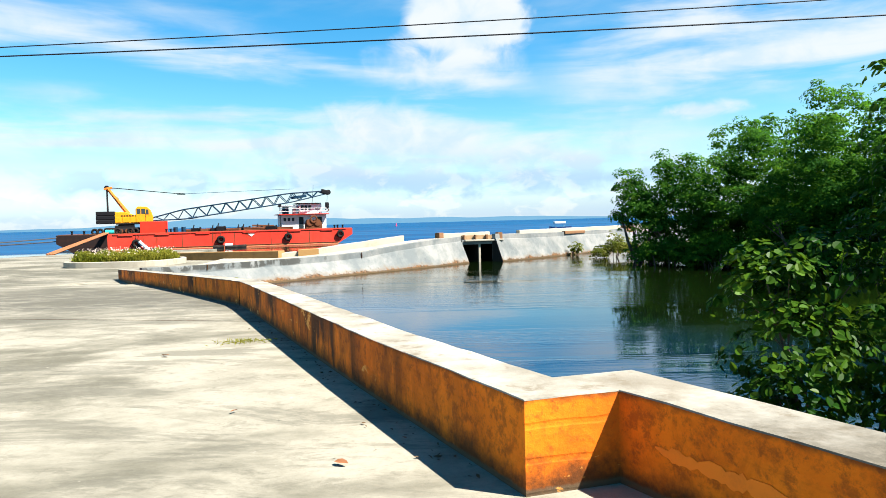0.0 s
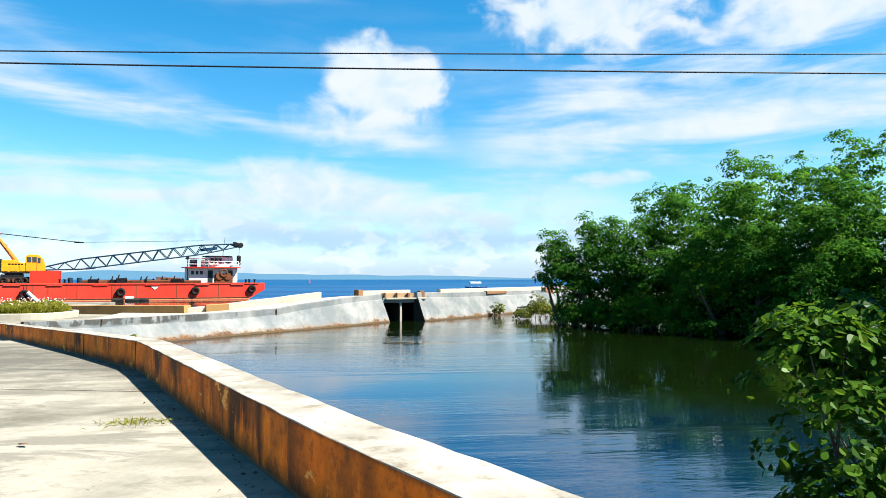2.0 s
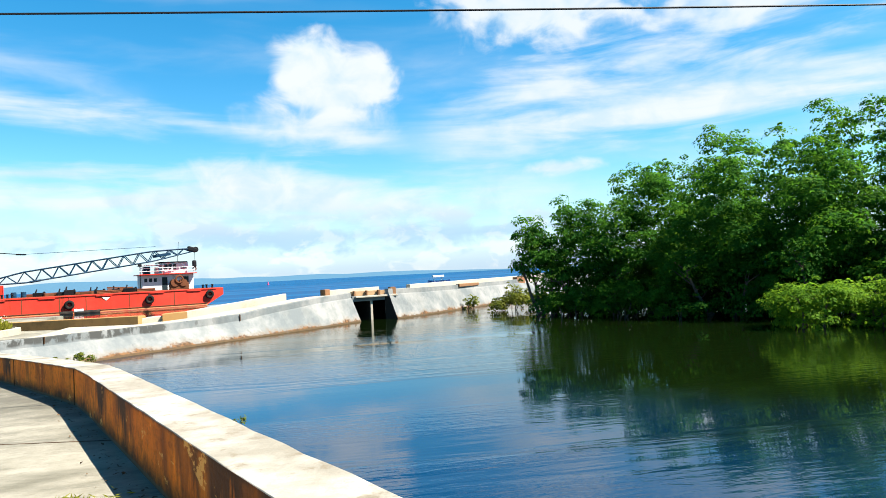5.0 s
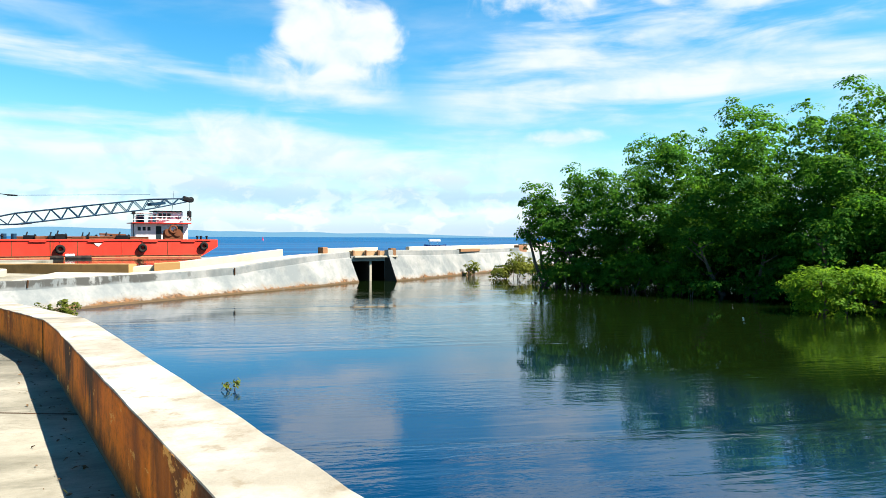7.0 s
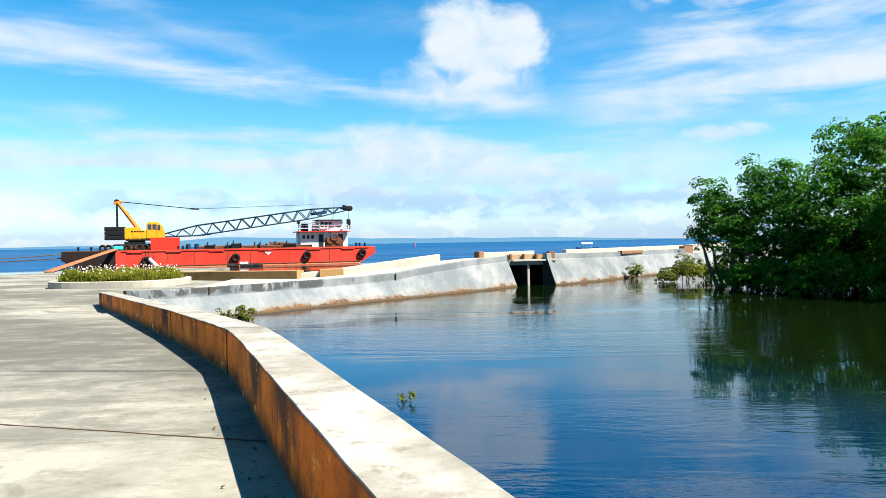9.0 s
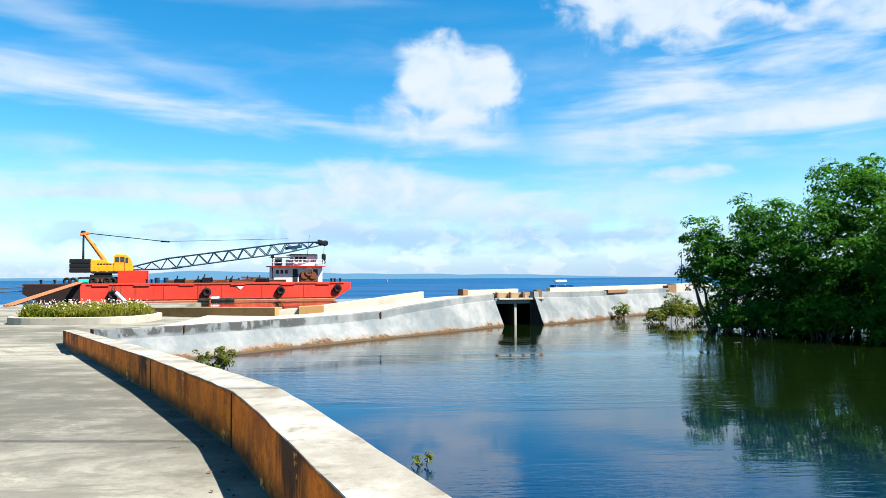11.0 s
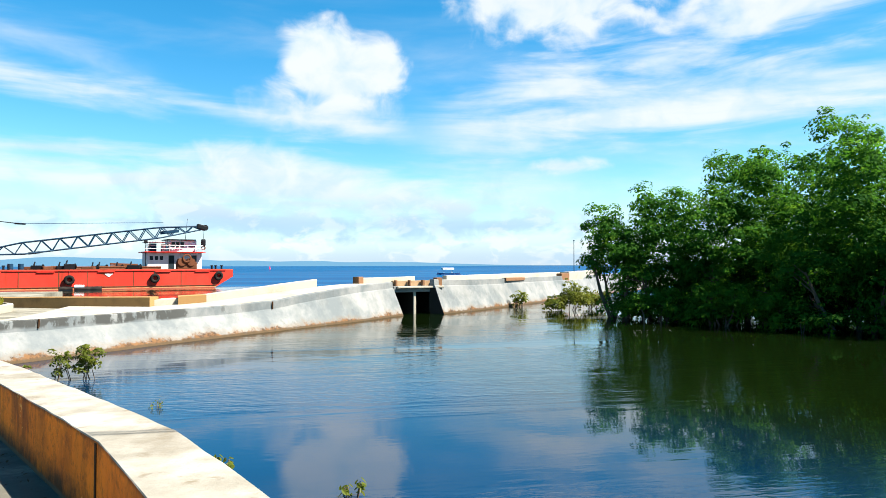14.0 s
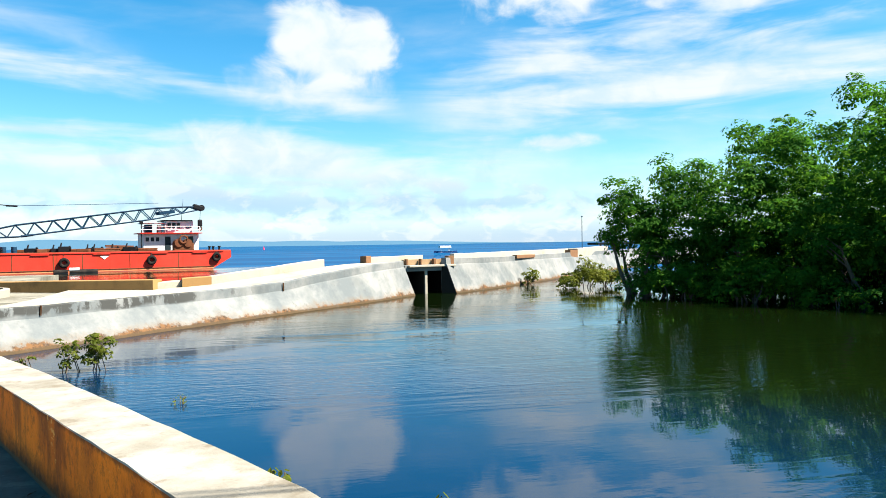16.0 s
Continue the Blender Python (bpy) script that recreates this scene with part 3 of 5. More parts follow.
def patch(bm, xs, y_lo, y_hi, rows):
    """A sheet of ground between two edges over x."""
    cols = []
    for x in xs:
        lo, hi = y_lo(x), y_hi(x)
        ts = [i / rows for i in range(rows + 1)]
        cols.append([bm.verts.new((x, lo + (hi - lo) * t, ground_z(x, lo + (hi - lo) * t))) for t in ts])
    for a, b in zip(cols, cols[1:]):
        for i in range(rows):
            bm.faces.new((a[i], b[i], b[i + 1], a[i + 1]))
    # sides down into the water
    rim = [c[0] for c in cols] + cols[-1][1:] + [c[-1] for c in cols[::-1]][1:] + cols[0][::-1][1:-1]
    low = [bm.verts.new((v.co.x, v.co.y, -3.0)) for v in rim]
    for i in range(len(rim)):
        j = (i + 1) % len(rim)
        bm.faces.new((rim[j], rim[i], low[i], low[j]))
    bmesh.ops.recalc_face_normals(bm, faces=bm.faces)


def build_ground():
    inner = sorted(WALL_IN)
    bm = fresh()
    xs = list(np.arange(-140, -44, 8.0)) + list(np.arange(-44, -15.2, 0.75)) + [-15.2]
    patch(bm, xs, lambda x: -60.0, lambda x: table(SEA_EDGE, x), 90)
    xs = sorted(set(list(np.arange(-15.2, 7.2, 0.4)) + [p[0] for p in WALL_IN]))
    patch(bm, xs, lambda x: -60.0, lambda x: table(inner, x) + 0.12, 60)
    road = tagged(part("road", bm, M_ROAD), "worn pale concrete road and open quay apron with stains", "road", kind="structure")
    # the sealed joint across the slabs
    rng, rows = random.Random(21), []
    for i in range(61):
        x = -2.05 - 0.14 * i
        y = 12.62 - 0.262 * (x + 2.05) + 0.012 * noise.noise((x * 2.1, 0, 5))
        w, z = 0.009 + 0.005 * rng.random(), ground_z(x, y)
        rows.append([(x, y - w, z - 0.02), (x, y - w, z + 0.003), (x, y + w, z + 0.003), (x, y + w, z - 0.02)])
    part("joint", loft(fresh(), rows), M_JOINT, road, "thin dark joint across the concrete slabs")
    back = [(p.x, p.y) for p in mitred(LAGOON + RIGHT, -0.9)]
    bm = fresh()
    xs = list(np.arange(-15.2, 12, 0.6)) + list(np.arange(12, 62, 3.0))
    xs = sorted(xs + [2.45, 2.46, 5.55, 5.56])
    patch(bm, xs, lambda x: 35.08 if x < -14.3 else table(back, x) - 0.05 + (5.2 if 2.455 < x < 5.555 else 0.0), lambda x: max(table(SEA_EDGE, x), table(back, x) + 1), 14)
    tagged(part("pavement", bm, M_WHITECONC), "pale concrete causeway surface rising to a culvert", "causeway", kind="structure")
    bm = fresh()
    R = 4900
    bmesh.ops.create_grid(bm, x_segments=1, y_segments=1, size=R, matrix=Matrix.Translation((0, 0, WATER)))
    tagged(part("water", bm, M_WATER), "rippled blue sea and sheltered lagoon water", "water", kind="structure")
    # far shore
    bm = fresh()
    xs = np.linspace(-3300, 3300, 160)
    tops = []
    for x in xs:
        h = 34 + 34 * noise.noise((x * 0.0011, 3.3, 0)) + 9 * noise.noise((x * 0.006, 1.3, 0))
        h *= max(0.0, min(1.0, (1500 - x) / 1700)) * max(0.15, min(1.0, (x + 3300) / 1600))
        tops.append(max(1.0, h))
    for (x, h), (x2, h2) in zip(zip(xs, tops), zip(xs[1:], tops[1:])):
        a = [bm.verts.new(p) for p in ((x, 4300, -3), (x2, 4300, -3), (x2, 4300 + h2, h2), (x, 4300 + h, h))]
        bm.faces.new(a)
    bmesh.ops.remove_doubles(bm, verts=bm.verts, dist=0.01)
    tagged(part("backdrop", bm, M_HILL), "hazy blue island hills across the sea", "hills", kind="structure")


def build_parapet():
    """The orange wall along the road, with its cream top."""
    rng = random.Random(4)
    outer = mitred(WALL_IN, 0.43)
    pts = []
    for i in range(len(WALL_IN) - 1):
        a, b = Vector(WALL_IN[i]), Vector(WALL_IN[i + 1])
        c, d = outer[i], outer[i + 1]
        n = max(2, int((b - a).length / 0.3))
        for k in range(n + (i == len(WALL_IN) - 2)):
            pts.append((a.lerp(b, k / n), c.lerp(d, k / n), 0 < k < n))
    body, cap = [], []
    for p, q, loose in pts:
        w = 1.0 if loose else 0.0
        top = table(WALL_TOP, p.y) + 0.003 * rng.uniform(-1, 1) * w
        base = table(ROAD_Z, p.y) - 0.15
        n = (q - p).normalized()
        pi = p + n * 0.003 * rng.uniform(0, 1) * w
        qi = q + n * 0.004 * rng.uniform(-1, 1) * w
        body.append([(*p, base), (*p, top - 0.006), (*q, top - 0.012), (*q, -2.6)])
        z1, z2 = top + 0.004 * rng.uniform(-1, 1) * w, top + 0.004 * rng.uniform(-1, 1) * w
        cap.append([(*(pi - n * 0.002), top - 0.007), (*(pi + n * 0.002), z1), (*(qi + n * 0.004), z2), (*(qi + n * 0.016), top - 0.03)])
    bm = loft(fresh(), body)
    uv = bm.loops.layers.uv.new("run")
    for f in bm.faces:
        for loop in f.loops:
            v = loop.vert.co
            loop[uv].uv = (table(WALL_TOP, v.y) - v.z, v.z - table(ROAD_Z, v.y))
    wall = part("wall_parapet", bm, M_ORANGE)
    tagged(wall, "low orange-painted concrete parapet wall with dark drips", "wall", kind="structure")
    for i in (9, 11):
        p, q = Vector(WALL_IN[i]), Vector(WALL_IN[i + 1])
        d = (q - p).normalized()
        z0, z1 = table(ROAD_Z, p.y), table(WALL_TOP, p.y) - 0.02
        c = p + d * 0.05
        bm = box(fresh(), (c.x, c.y, (z0 + z1) / 2), (0.035, 0.012, z1 - z0), (0, 0, math.degrees(math.atan2(d.y, d.x))))
        part("joint", bm, M_JOINT, wall, "dark weathered joint in the wall")
    # ragged strip where the newer coat has flaked off
    a, b = Vector((3.6, 1.15)), Vector((1.865, 4.476))
    d = (b - a).normalized()
    face = Vector((-d.y, d.x))
    if face.x > 0:
        face = -face
    n = 34
    rows = []
    for i in range(n + 1):
        t = i / n
        p = a.lerp(b, 0.925 - 0.22 * t) + face * 0.004
        mid_z = 0.277 - 0.012 * t + 0.018 * noise.noise((t * 9, 1.7, 0))
        half = (0.032 + 0.02 * noise.noise((t * 13, 4.1, 0)) + 0.012 * rng.uniform(-1, 1)) * min(1.0, 6 * t, 6 * (1 - t)) + 0.004
        rows.append([(*p, mid_z - half), (*p, mid_z + half), (*(p - face * 0.02), mid_z + half), (*(p - face * 0.02), mid_z - half)])
    part("flaked_patch", loft(fresh(), rows), M_FLAKED, wall, "ragged bare patch of lighter orange undercoat")
    cap_ob = part("cap", loft(fresh(), cap), M_CAP, wall, "bare cream concrete top with worn edges")
    return wall, cap_ob


def slab_wall(line, tops, setback, thick, extra=0.0, name="wall_lagoon"):
    """A battered sea wall along a waterline, with a level band at its top."""
    rng = random.Random(9)
    dense = []
    for a, b in zip(line, line[1:]):
        a, b = Vector(a), Vector(b)
        n = max(2, int((b - a).length / 0.7))
        dense += [a.lerp(b, k / n) for k in range(n)]
    dense.append(Vector(line[-1]))
    back = mitred([tuple(p) for p in dense], -1.0)
    secs = []
    for p, q in zip(dense, back):
        n = (q - p)
        top = tops(p) + 0.012 * rng.uniform(-1, 1)
        j = 0.03 * rng.uniform(-1, 1)
        secs.append([
            (*(p - n * 0.35), -3.0), (*(p + n * j), WATER + 0.02), (*(p + n * (setback * 0.93 + j * 0.5)), top - 0.42),
            (*(p + n * setback), top - 0.36), (*(p + n * (setback + 0.02)), top - 0.02), (*(p + n * (setback + 0.05)), top),
            (*(p + n * (setback + thick)), top), (*(p + n * (setback + thick)), -3.0)])
    return part(name, loft(fresh(), secs), M_SEAWALL)


def build_seawalls():
    ob = slab_wall(LAGOON, lambda p: table(LAGOON_TOP, (p - Vector((-13.6, 31.6))).dot(DIR)), 0.7, 0.3, name="wall_lagoon")
    tagged(ob, "weathered grey-white plastered sea wall with rusty waterline", "sea wall", kind="structure")
    for c, h, lean in (((-4.05, 44.32, -0.47), 0.36, 0), ((-10.9, 35.75, -0.5), 0.3, 6)):
        part("crack", box(fresh(), c, (0.05, 0.045, h), (0, lean, 50)), M_JOINT, ob, "dark open joint in the plaster")
    ob = slab_wall(RIGHT, lambda p: table([(53, 0.5), (56, 0.40), (61, 0.38), (76, 0.42), (120, 0.5)], p.y), 0.7, 0.35, name="wall_causeway")
    tagged(ob, "weathered pale sea wall of the causeway past the culvert", "sea wall", kind="structure")


build_ground()
build_parapet()
build_seawalls()

# ---- sea-side kerbs, culvert, causeway fittings ----


def block(bm, a, b, width, base_a, base_b, top_a, top_b, n=6, seed=1):
    """A long concrete kerb from a to b, lying to the left of that line, with softened edges."""
    rng = random.Random(seed)
    a, b = Vector(a), Vector(b)
    d = (b - a).normalized()
    s = Vector((-d.y, d.x))
    secs = []
    for i in range(n + 1):
        t = i / n
        p = a.lerp(b, t)
        lo, hi = base_a + (base_b - base_a) * t, top_a + (top_b - top_a) * t + rng.uniform(-0.01, 0.01)
        c = 0.03
        ring_pts = [(0, lo), (0, hi - c), (c, hi), (width - c, hi), (width, hi - c), (width, lo)]
        secs.append([(*(p + s * o), z) for o, z in ring_pts])
    return loft(bm, secs)


def build_kerbs():
    ob = part("kerb", block(fresh(), (-21.2, 55.2), (-10.6, 50.0), 0.7, -1.2, -1.1, -0.42, -0.27, 10, 2), M_BROWNCONC)
    tagged(ob, "long low brown-stained concrete kerb along the quay edge", "kerb")
    ob = part("kerb", block(fresh(), (-9.3, 50.6), (-7.9, 50.9), 0.8, -1.1, -1.0, -0.26, -0.20, 3, 3), M_BROWNCONC)
    tagged(ob, "short brown-stained concrete kerb block beside the ramp", "kerb")
    ob = part("kerb", block(fresh(), (-10.5, 50.3), (-9.35, 50.9), 0.8, -1.1, -1.1, -0.44, -0.38, 3, 4), M_WHITECONC)
    tagged(ob, "low pale concrete sill between two kerbs", "kerb")
    ob = part("ramp_parapet", block(fresh(), (-7.9, 50.95), (-1.96, 55.7), 0.45, -1.0, -0.2, -0.20, 0.49, 12, 5), M_WHITECONC)
    tagged(ob, "sloping cream concrete parapet beside the ramp", "parapet")
    root = thing("bridge_parapet", Matrix.Identity(4), "cream concrete parapet with rust-brown end pier on the bridge", "parapet")
    part("wall", block(fresh(), (1.2, 59.25), (5.4, 63.6), 0.4, -0.2, -0.1, 0.50, 0.52, 8, 6), M_WHITECONC, root)
    part("end_pier", block(fresh(), (0.85, 58.85), (1.2, 59.25), 0.5, -0.3, -0.3, 0.58, 0.58, 2, 7), M_RUSTPAINT, root, "rust-brown painted end pier")
    ob = part("bridge_parapet", block(fresh(), (8.5, 67.0), (33, 95.0), 0.4, -0.2, -0.1, 0.52, 0.6, 20, 8), M_WHITECONC)
    tagged(ob, "long cream concrete parapet on the sea side of the causeway", "parapet")
    ob = part("raised_block", block(fresh(), (20.6, 71.2), (27, 79), 0.9, -0.2, -0.2, 0.72, 0.86, 6, 9), M_WHITECONC)
    tagged(ob, "raised cream concrete block on the causeway wall", "block")
    ob = part("kerb", block(fresh(), (19.4, 69.9), (20.6, 71.2), 0.5, -0.2, -0.2, 0.62, 0.62, 3, 10), M_RUSTPAINT)
    tagged(ob, "short rust-brown kerb at the raised causeway block", "kerb")
    ob = part("kerb", block(fresh(), (11.7, 60.6), (14.0, 63.4), 0.35, 0.2, 0.2, 0.44, 0.42, 3, 11), M_RUSTPAINT)
    tagged(ob, "rust-brown worn patch of kerb on the causeway wall", "kerb")


def build_culvert():
    """Two dark openings under a slab, between the cheeks of the sea walls."""
    root = thing("culvert", Matrix.Identity(4), "double concrete culvert with a thin pier under the bridge slab", "culvert")
    a, b = Vector((2.75, 52.85)), Vector((5.55, 53.85))
    d = (b - a).normalized()
    s = Vector((-d.y, d.x))

    def strip(u0, u1, v0, v1, z0, z1, mat, name, label=""):
        pts = [a + d * u + s * v for u, v in ((u0, v0), (u1, v0), (u1, v1), (u0, v1))]
        bm = loft(fresh(), [[(*p, z0) for p in pts], [(*p, z1) for p in pts]])
        bmesh.ops.bevel(bm, geom=list(bm.edges), offset=0.02, segments=1, affect="EDGES")
        return part(name, bm, mat, root, label)

    w = (b - a).length
    strip(-0.25, w + 0.25, 0.0, 5.5, -0.26, 0.10, M_SEAWALL, "slab")
    strip(-0.05, w + 0.15, -0.22, 0.0, -0.02, 0.10, M_WHITECONC, "lip", "chipped white projecting lip")
    # pale front on a dark pier; shade of the inner faces is painted on
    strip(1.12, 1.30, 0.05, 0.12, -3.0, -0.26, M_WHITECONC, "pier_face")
    strip(1.13, 1.29, 0.12, 5.2, -3.0, -0.26, M_DARKGAP, "pier", "pier between the openings, painted dark as shade")
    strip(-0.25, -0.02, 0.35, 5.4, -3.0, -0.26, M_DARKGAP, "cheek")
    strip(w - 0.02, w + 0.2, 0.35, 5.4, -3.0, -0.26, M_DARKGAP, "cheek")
    strip(-0.2, w + 0.2, 4.6, 5.4, -3.0, -0.26, M_DARKGAP, "back_wall", "inner wall painted dark as shade")
    # dark sheet, painted shade, over the sea wall's end beside the right-hand opening
    p0, run = Vector(RIGHT[0]), (Vector(RIGHT[1]) - Vector(RIGHT[0])).normalized()
    inward = Vector((-run.y, run.x))
    face = [(-0.3, -2.9), (0.02, -1.58), (0.63, -0.02), (1.02, -0.02), (1.02, -2.9)]
    part("cheek", loft(fresh(), [[(*(p0 - run * o + inward * v), z) for v, z in face] for o in (0.015, 0.003)]), M_DARKGAP, root, "dark sheet painted as shade over the sea wall end")
    # low rusted rail on the slab
    rail = thing("low_rail", Matrix.Identity(4), "low rust-brown kerb posts on the culvert slab", "rail")
    for u0, u1 in ((0.0, 0.14), (0.95, 1.05), (1.85, 2.02)):
        pts = [a + d * u + s * v for u, v in ((u0, 0.25), (u1, 0.25), (u1, 0.5), (u0, 0.5))]
        bm = loft(fresh(), [[(*p, 0.10) for p in pts], [(*p, 0.46) for p in pts]])
        bmesh.ops.bevel(bm, geom=list(bm.edges), offset=0.02, segments=1, affect="EDGES")
        part("post", bm, M_RUSTPAINT, rail)
    pts = [a + d * u + s * v for u, v in ((0.0, 0.55), (w, 0.55), (w, 0.85), (0.0, 0.85))]
    part("back_kerb", loft(fresh(), [[(*p, 0.10) for p in pts], [(*p, 0.42) for p in pts]]), M_PEACH, rail, "peach-painted low parapet panel")
    pts = [a + d * u + s * v for u, v in ((w - 0.3, -0.05), (w + 0.12, -0.05), (w + 0.12, 0.4), (w - 0.3, 0.4))]
    bm = loft(fresh(), [[(*p, 0.0) for p in pts], [(*p, 0.60) for p in pts]])
    bmesh.ops.bevel(bm, geom=list(bm.edges), offset=0.03, segments=2, affect="EDGES")
    tagged(part("end_post", bm, M_RUSTPAINT), "stout rust-brown post at the culvert's end", "post")


def build_planter():
    root = thing("planter", pose(-20.9, 49.1, -0.96), "rounded cream concrete planter kerb on the quay", "planter")
    n, secs = 48, []
    for i in range(n + 1):
        a = 2 * math.pi * i / n
        c, s = math.cos(a), math.sin(a)
        f = 1.0 / (abs(c) ** 3 + abs(s) ** 3) ** (1 / 3)
        p = Vector((3.7 * c * f, 3.2 * s * f))
        q = p * 0.93
        secs.append([(*p, -0.1), (*p, 0.36), (*(p * 0.99), 0.39), (*q, 0.39), (*q, -0.1)])
    bm = fresh()
    rows = [[bm.verts.new(v) for v in sec] for sec in secs[:-1]]
    for i in range(n):
        for j in range(5):
            bm.faces.new((rows[i][j], rows[(i + 1) % n][j], rows[(i + 1) % n][(j + 1) % 5], rows[i][(j + 1) % 5]))
    bmesh.ops.recalc_face_normals(bm, faces=bm.faces)
    part("kerb", bm, M_WHITECONC, root)
    bm = fresh()
    bmesh.ops.create_circle(bm, cap_ends=True, segments=32, radius=3.1, matrix=Matrix.Translation((0, 0, 0.28)))
    part("soil", bm, M_DARKGAP, root, "dark soil bed")
    # blades and flowers
    rng = np.random.default_rng(5)
    N = 15000
    r, a = np.sqrt(rng.random(N)) * 2.95, rng.random(N) * 2 * np.pi
    base = np.stack([r * np.cos(a) * 1.12, r * np.sin(a), np.full(N, 0.3)], 1)
    h = 0.22 + 0.28 * rng.random(N) + 0.15 * np.sin(base[:, 0] * 2.3) * np.sin(base[:, 1] * 1.7 + 1)
    lean = rng.normal(0, 0.12, (N, 2))
    tip = base + np.concatenate([lean, h[:, None]], 1)
    side = rng.normal(0, 1, (N, 3))
    side[:, 2] = 0
    side *= (0.022 / np.linalg.norm(side, axis=1))[:, None]
    mid = (base + tip) / 2 + np.concatenate([lean * 0.3, np.zeros((N, 1))], 1)
    co = np.stack([base - side, base + side, mid + side * 1.3, tip, mid - side * 1.3], 1).reshape(-1, 3)
    faces = [(5 * i, 5 * i + 1, 5 * i + 2, 5 * i + 3, 5 * i + 4) for i in range(N)]
    me = bpy.data.meshes.new("grass")
    me.from_pydata(co.tolist(), [], faces)
    me.materials.append(M_GRASS)
    g = new("grass", me)
    g.matrix_basis = pose(-20.9, 49.1, -0.96)
    tagged(g, "yellow-green tufted grass and weeds in the planter", "grass", kind="stuff")
    K = 13000
    r, a = np.sqrt(rng.random(K)) * 2.95, rng.random(K) * 2 * np.pi
    c = np.stack([r * np.cos(a) * 1.12, r * np.sin(a), np.zeros(K)], 1)
    c[:, 2] = 0.34 + (0.52 + 0.24 * np.sin(c[:, 0] * 3.1 + 1) * np.sin(c[:, 1] * 2.3)) * rng.random(K) ** 0.6
    me = leaf_mesh("weeds", c, rng.normal(0, 1, (K, 3)) + np.array((0, -0.5, 0.8)), 0.14, 0.07, rng)
    me.materials.append(M_GRASS)
    wd = new("weeds", me)
    wd.matrix_basis = pose(-20.9, 49.1, -0.96)
    tagged(wd, "leafy yellow-green weeds filling the planter", "weeds", kind="stuff")
    K = 420
    r, a = np.sqrt(rng.random(K)) * 2.9, rng.random(K) * 2 * np.pi
    c = np.stack([r * np.cos(a) * 1.12, r * np.sin(a), 0.8 + 0.42 * rng.random(K)], 1)
    me = leaf_mesh("flowers", c, rng.normal(0, 1, (K, 3)), 0.09, 0.08, rng)
    me.materials.append(M_FLOWER)
    f = new("flowers", me)
    f.matrix_basis = pose(-20.9, 49.1, -0.96)
    tagged(f, "small pale flowers among the planter grass", "flowers", kind="stuff")


# ---- foliage ----


def leaf_mesh(name, centers, normals, length, width, rng, vary=0.35, fold=0.18, broad=False):
    """Many folded leaves as one mesh."""
    n = len(centers)
    normals = normals / np.maximum(np.linalg.norm(normals, axis=1), 1e-6)[:, None]
    side = np.cross(normals, rng.normal(0, 1, (n, 3)))
    side /= np.maximum(np.linalg.norm(side, axis=1), 1e-6)[:, None]
    up = np.cross(side, normals)
    k = (1 - vary + 2 * vary * rng.random(n))[:, None]
    L_, W_ = length * k / 2, width * k / 2
    f = normals * (W_ * fold * 2)
    if broad:
        rim = ((-0.45, 0.72), (0.25, 1.0), (0.8, 0.68))
        co = np.stack([centers - up * L_] + [centers + up * L_ * a + side * W_ * b + f * b for a, b in rim] + [centers + up * L_]
                      + [centers + up * L_ * a - side * W_ * b + f * b for a, b in rim[::-1]], 1)
        faces = [q for i in range(0, 8 * n, 8) for q in ((i, i + 1, i + 2, i + 3, i + 4), (i, i + 4, i + 5, i + 6, i + 7))]
    else:
        co = np.stack([centers - up * L_, centers + side * W_ + f, centers + up * L_, centers - side * W_ + f], 1)
        faces = [q for i in range(0, 4 * n, 4) for q in ((i, i + 1, i + 2), (i, i + 2, i + 3))]
    me = bpy.data.meshes.new(name)
    me.from_pydata(co.reshape(-1, 3).tolist(), [], faces)
    return me


def crown_points(rng, blobs, count, clump, per):
    """Leaves in clumps over the skins of several ellipsoids (centre, radii)."""
    weight = np.array([r[0] * r[1] + r[1] * r[2] + r[0] * r[2] for _, r in blobs], float)
    weight /= weight.sum()
    cs, ns = [], []
    for (c, r), w in zip(blobs, weight):
        k = max(1, int(count * w / per))
        d = rng.normal(0, 1, (k, 3))
        d /= np.linalg.norm(d, axis=1)[:, None]
        d[:, 2] = np.where(d[:, 2] < -0.75, -d[:, 2], d[:, 2])
        rad = np.where(rng.random(k) < 0.12, 0.55 + 0.3 * rng.random(k), 0.74 + 0.40 * rng.random(k))
        heart = np.array(c) + d * np.array(r) * rad[:, None]
        loose = rng.random(k) < 0.14
        heart += d * np.where(loose, 0.35 + 0.45 * rng.random(k), 0.0)[:, None] * min(1.0, clump * 1.6)
        size = clump * np.where(loose, 0.4 + 0.3 * rng.random(k), 0.7 + 0.8 * rng.random(k))
        e = rng.normal(0, 1, (k, per, 3)) + d[:, None, :] * 0.35
        e[:, :, 2] = np.where(e[:, :, 2] < -0.35, -e[:, :, 2], e[:, :, 2])
        e /= np.linalg.norm(e, axis=2)[:, :, None]
        rr = (0.62 + 0.38 * rng.random((k, per)) ** 0.5)[:, :, None]
        p = heart[:, None, :] + e * rr * size[:, None, None] * np.array((1, 1, 0.7))
        nn = e * 1.2 + d[:, None, :] * 0.8 + np.array((0, 0, 0.5)) + rng.normal(0, 0.4, (k, per, 3))
        cs.append(p.reshape(-1, 3))
        ns.append(nn.reshape(-1, 3))
    return np.concatenate(cs), np.concatenate(ns)


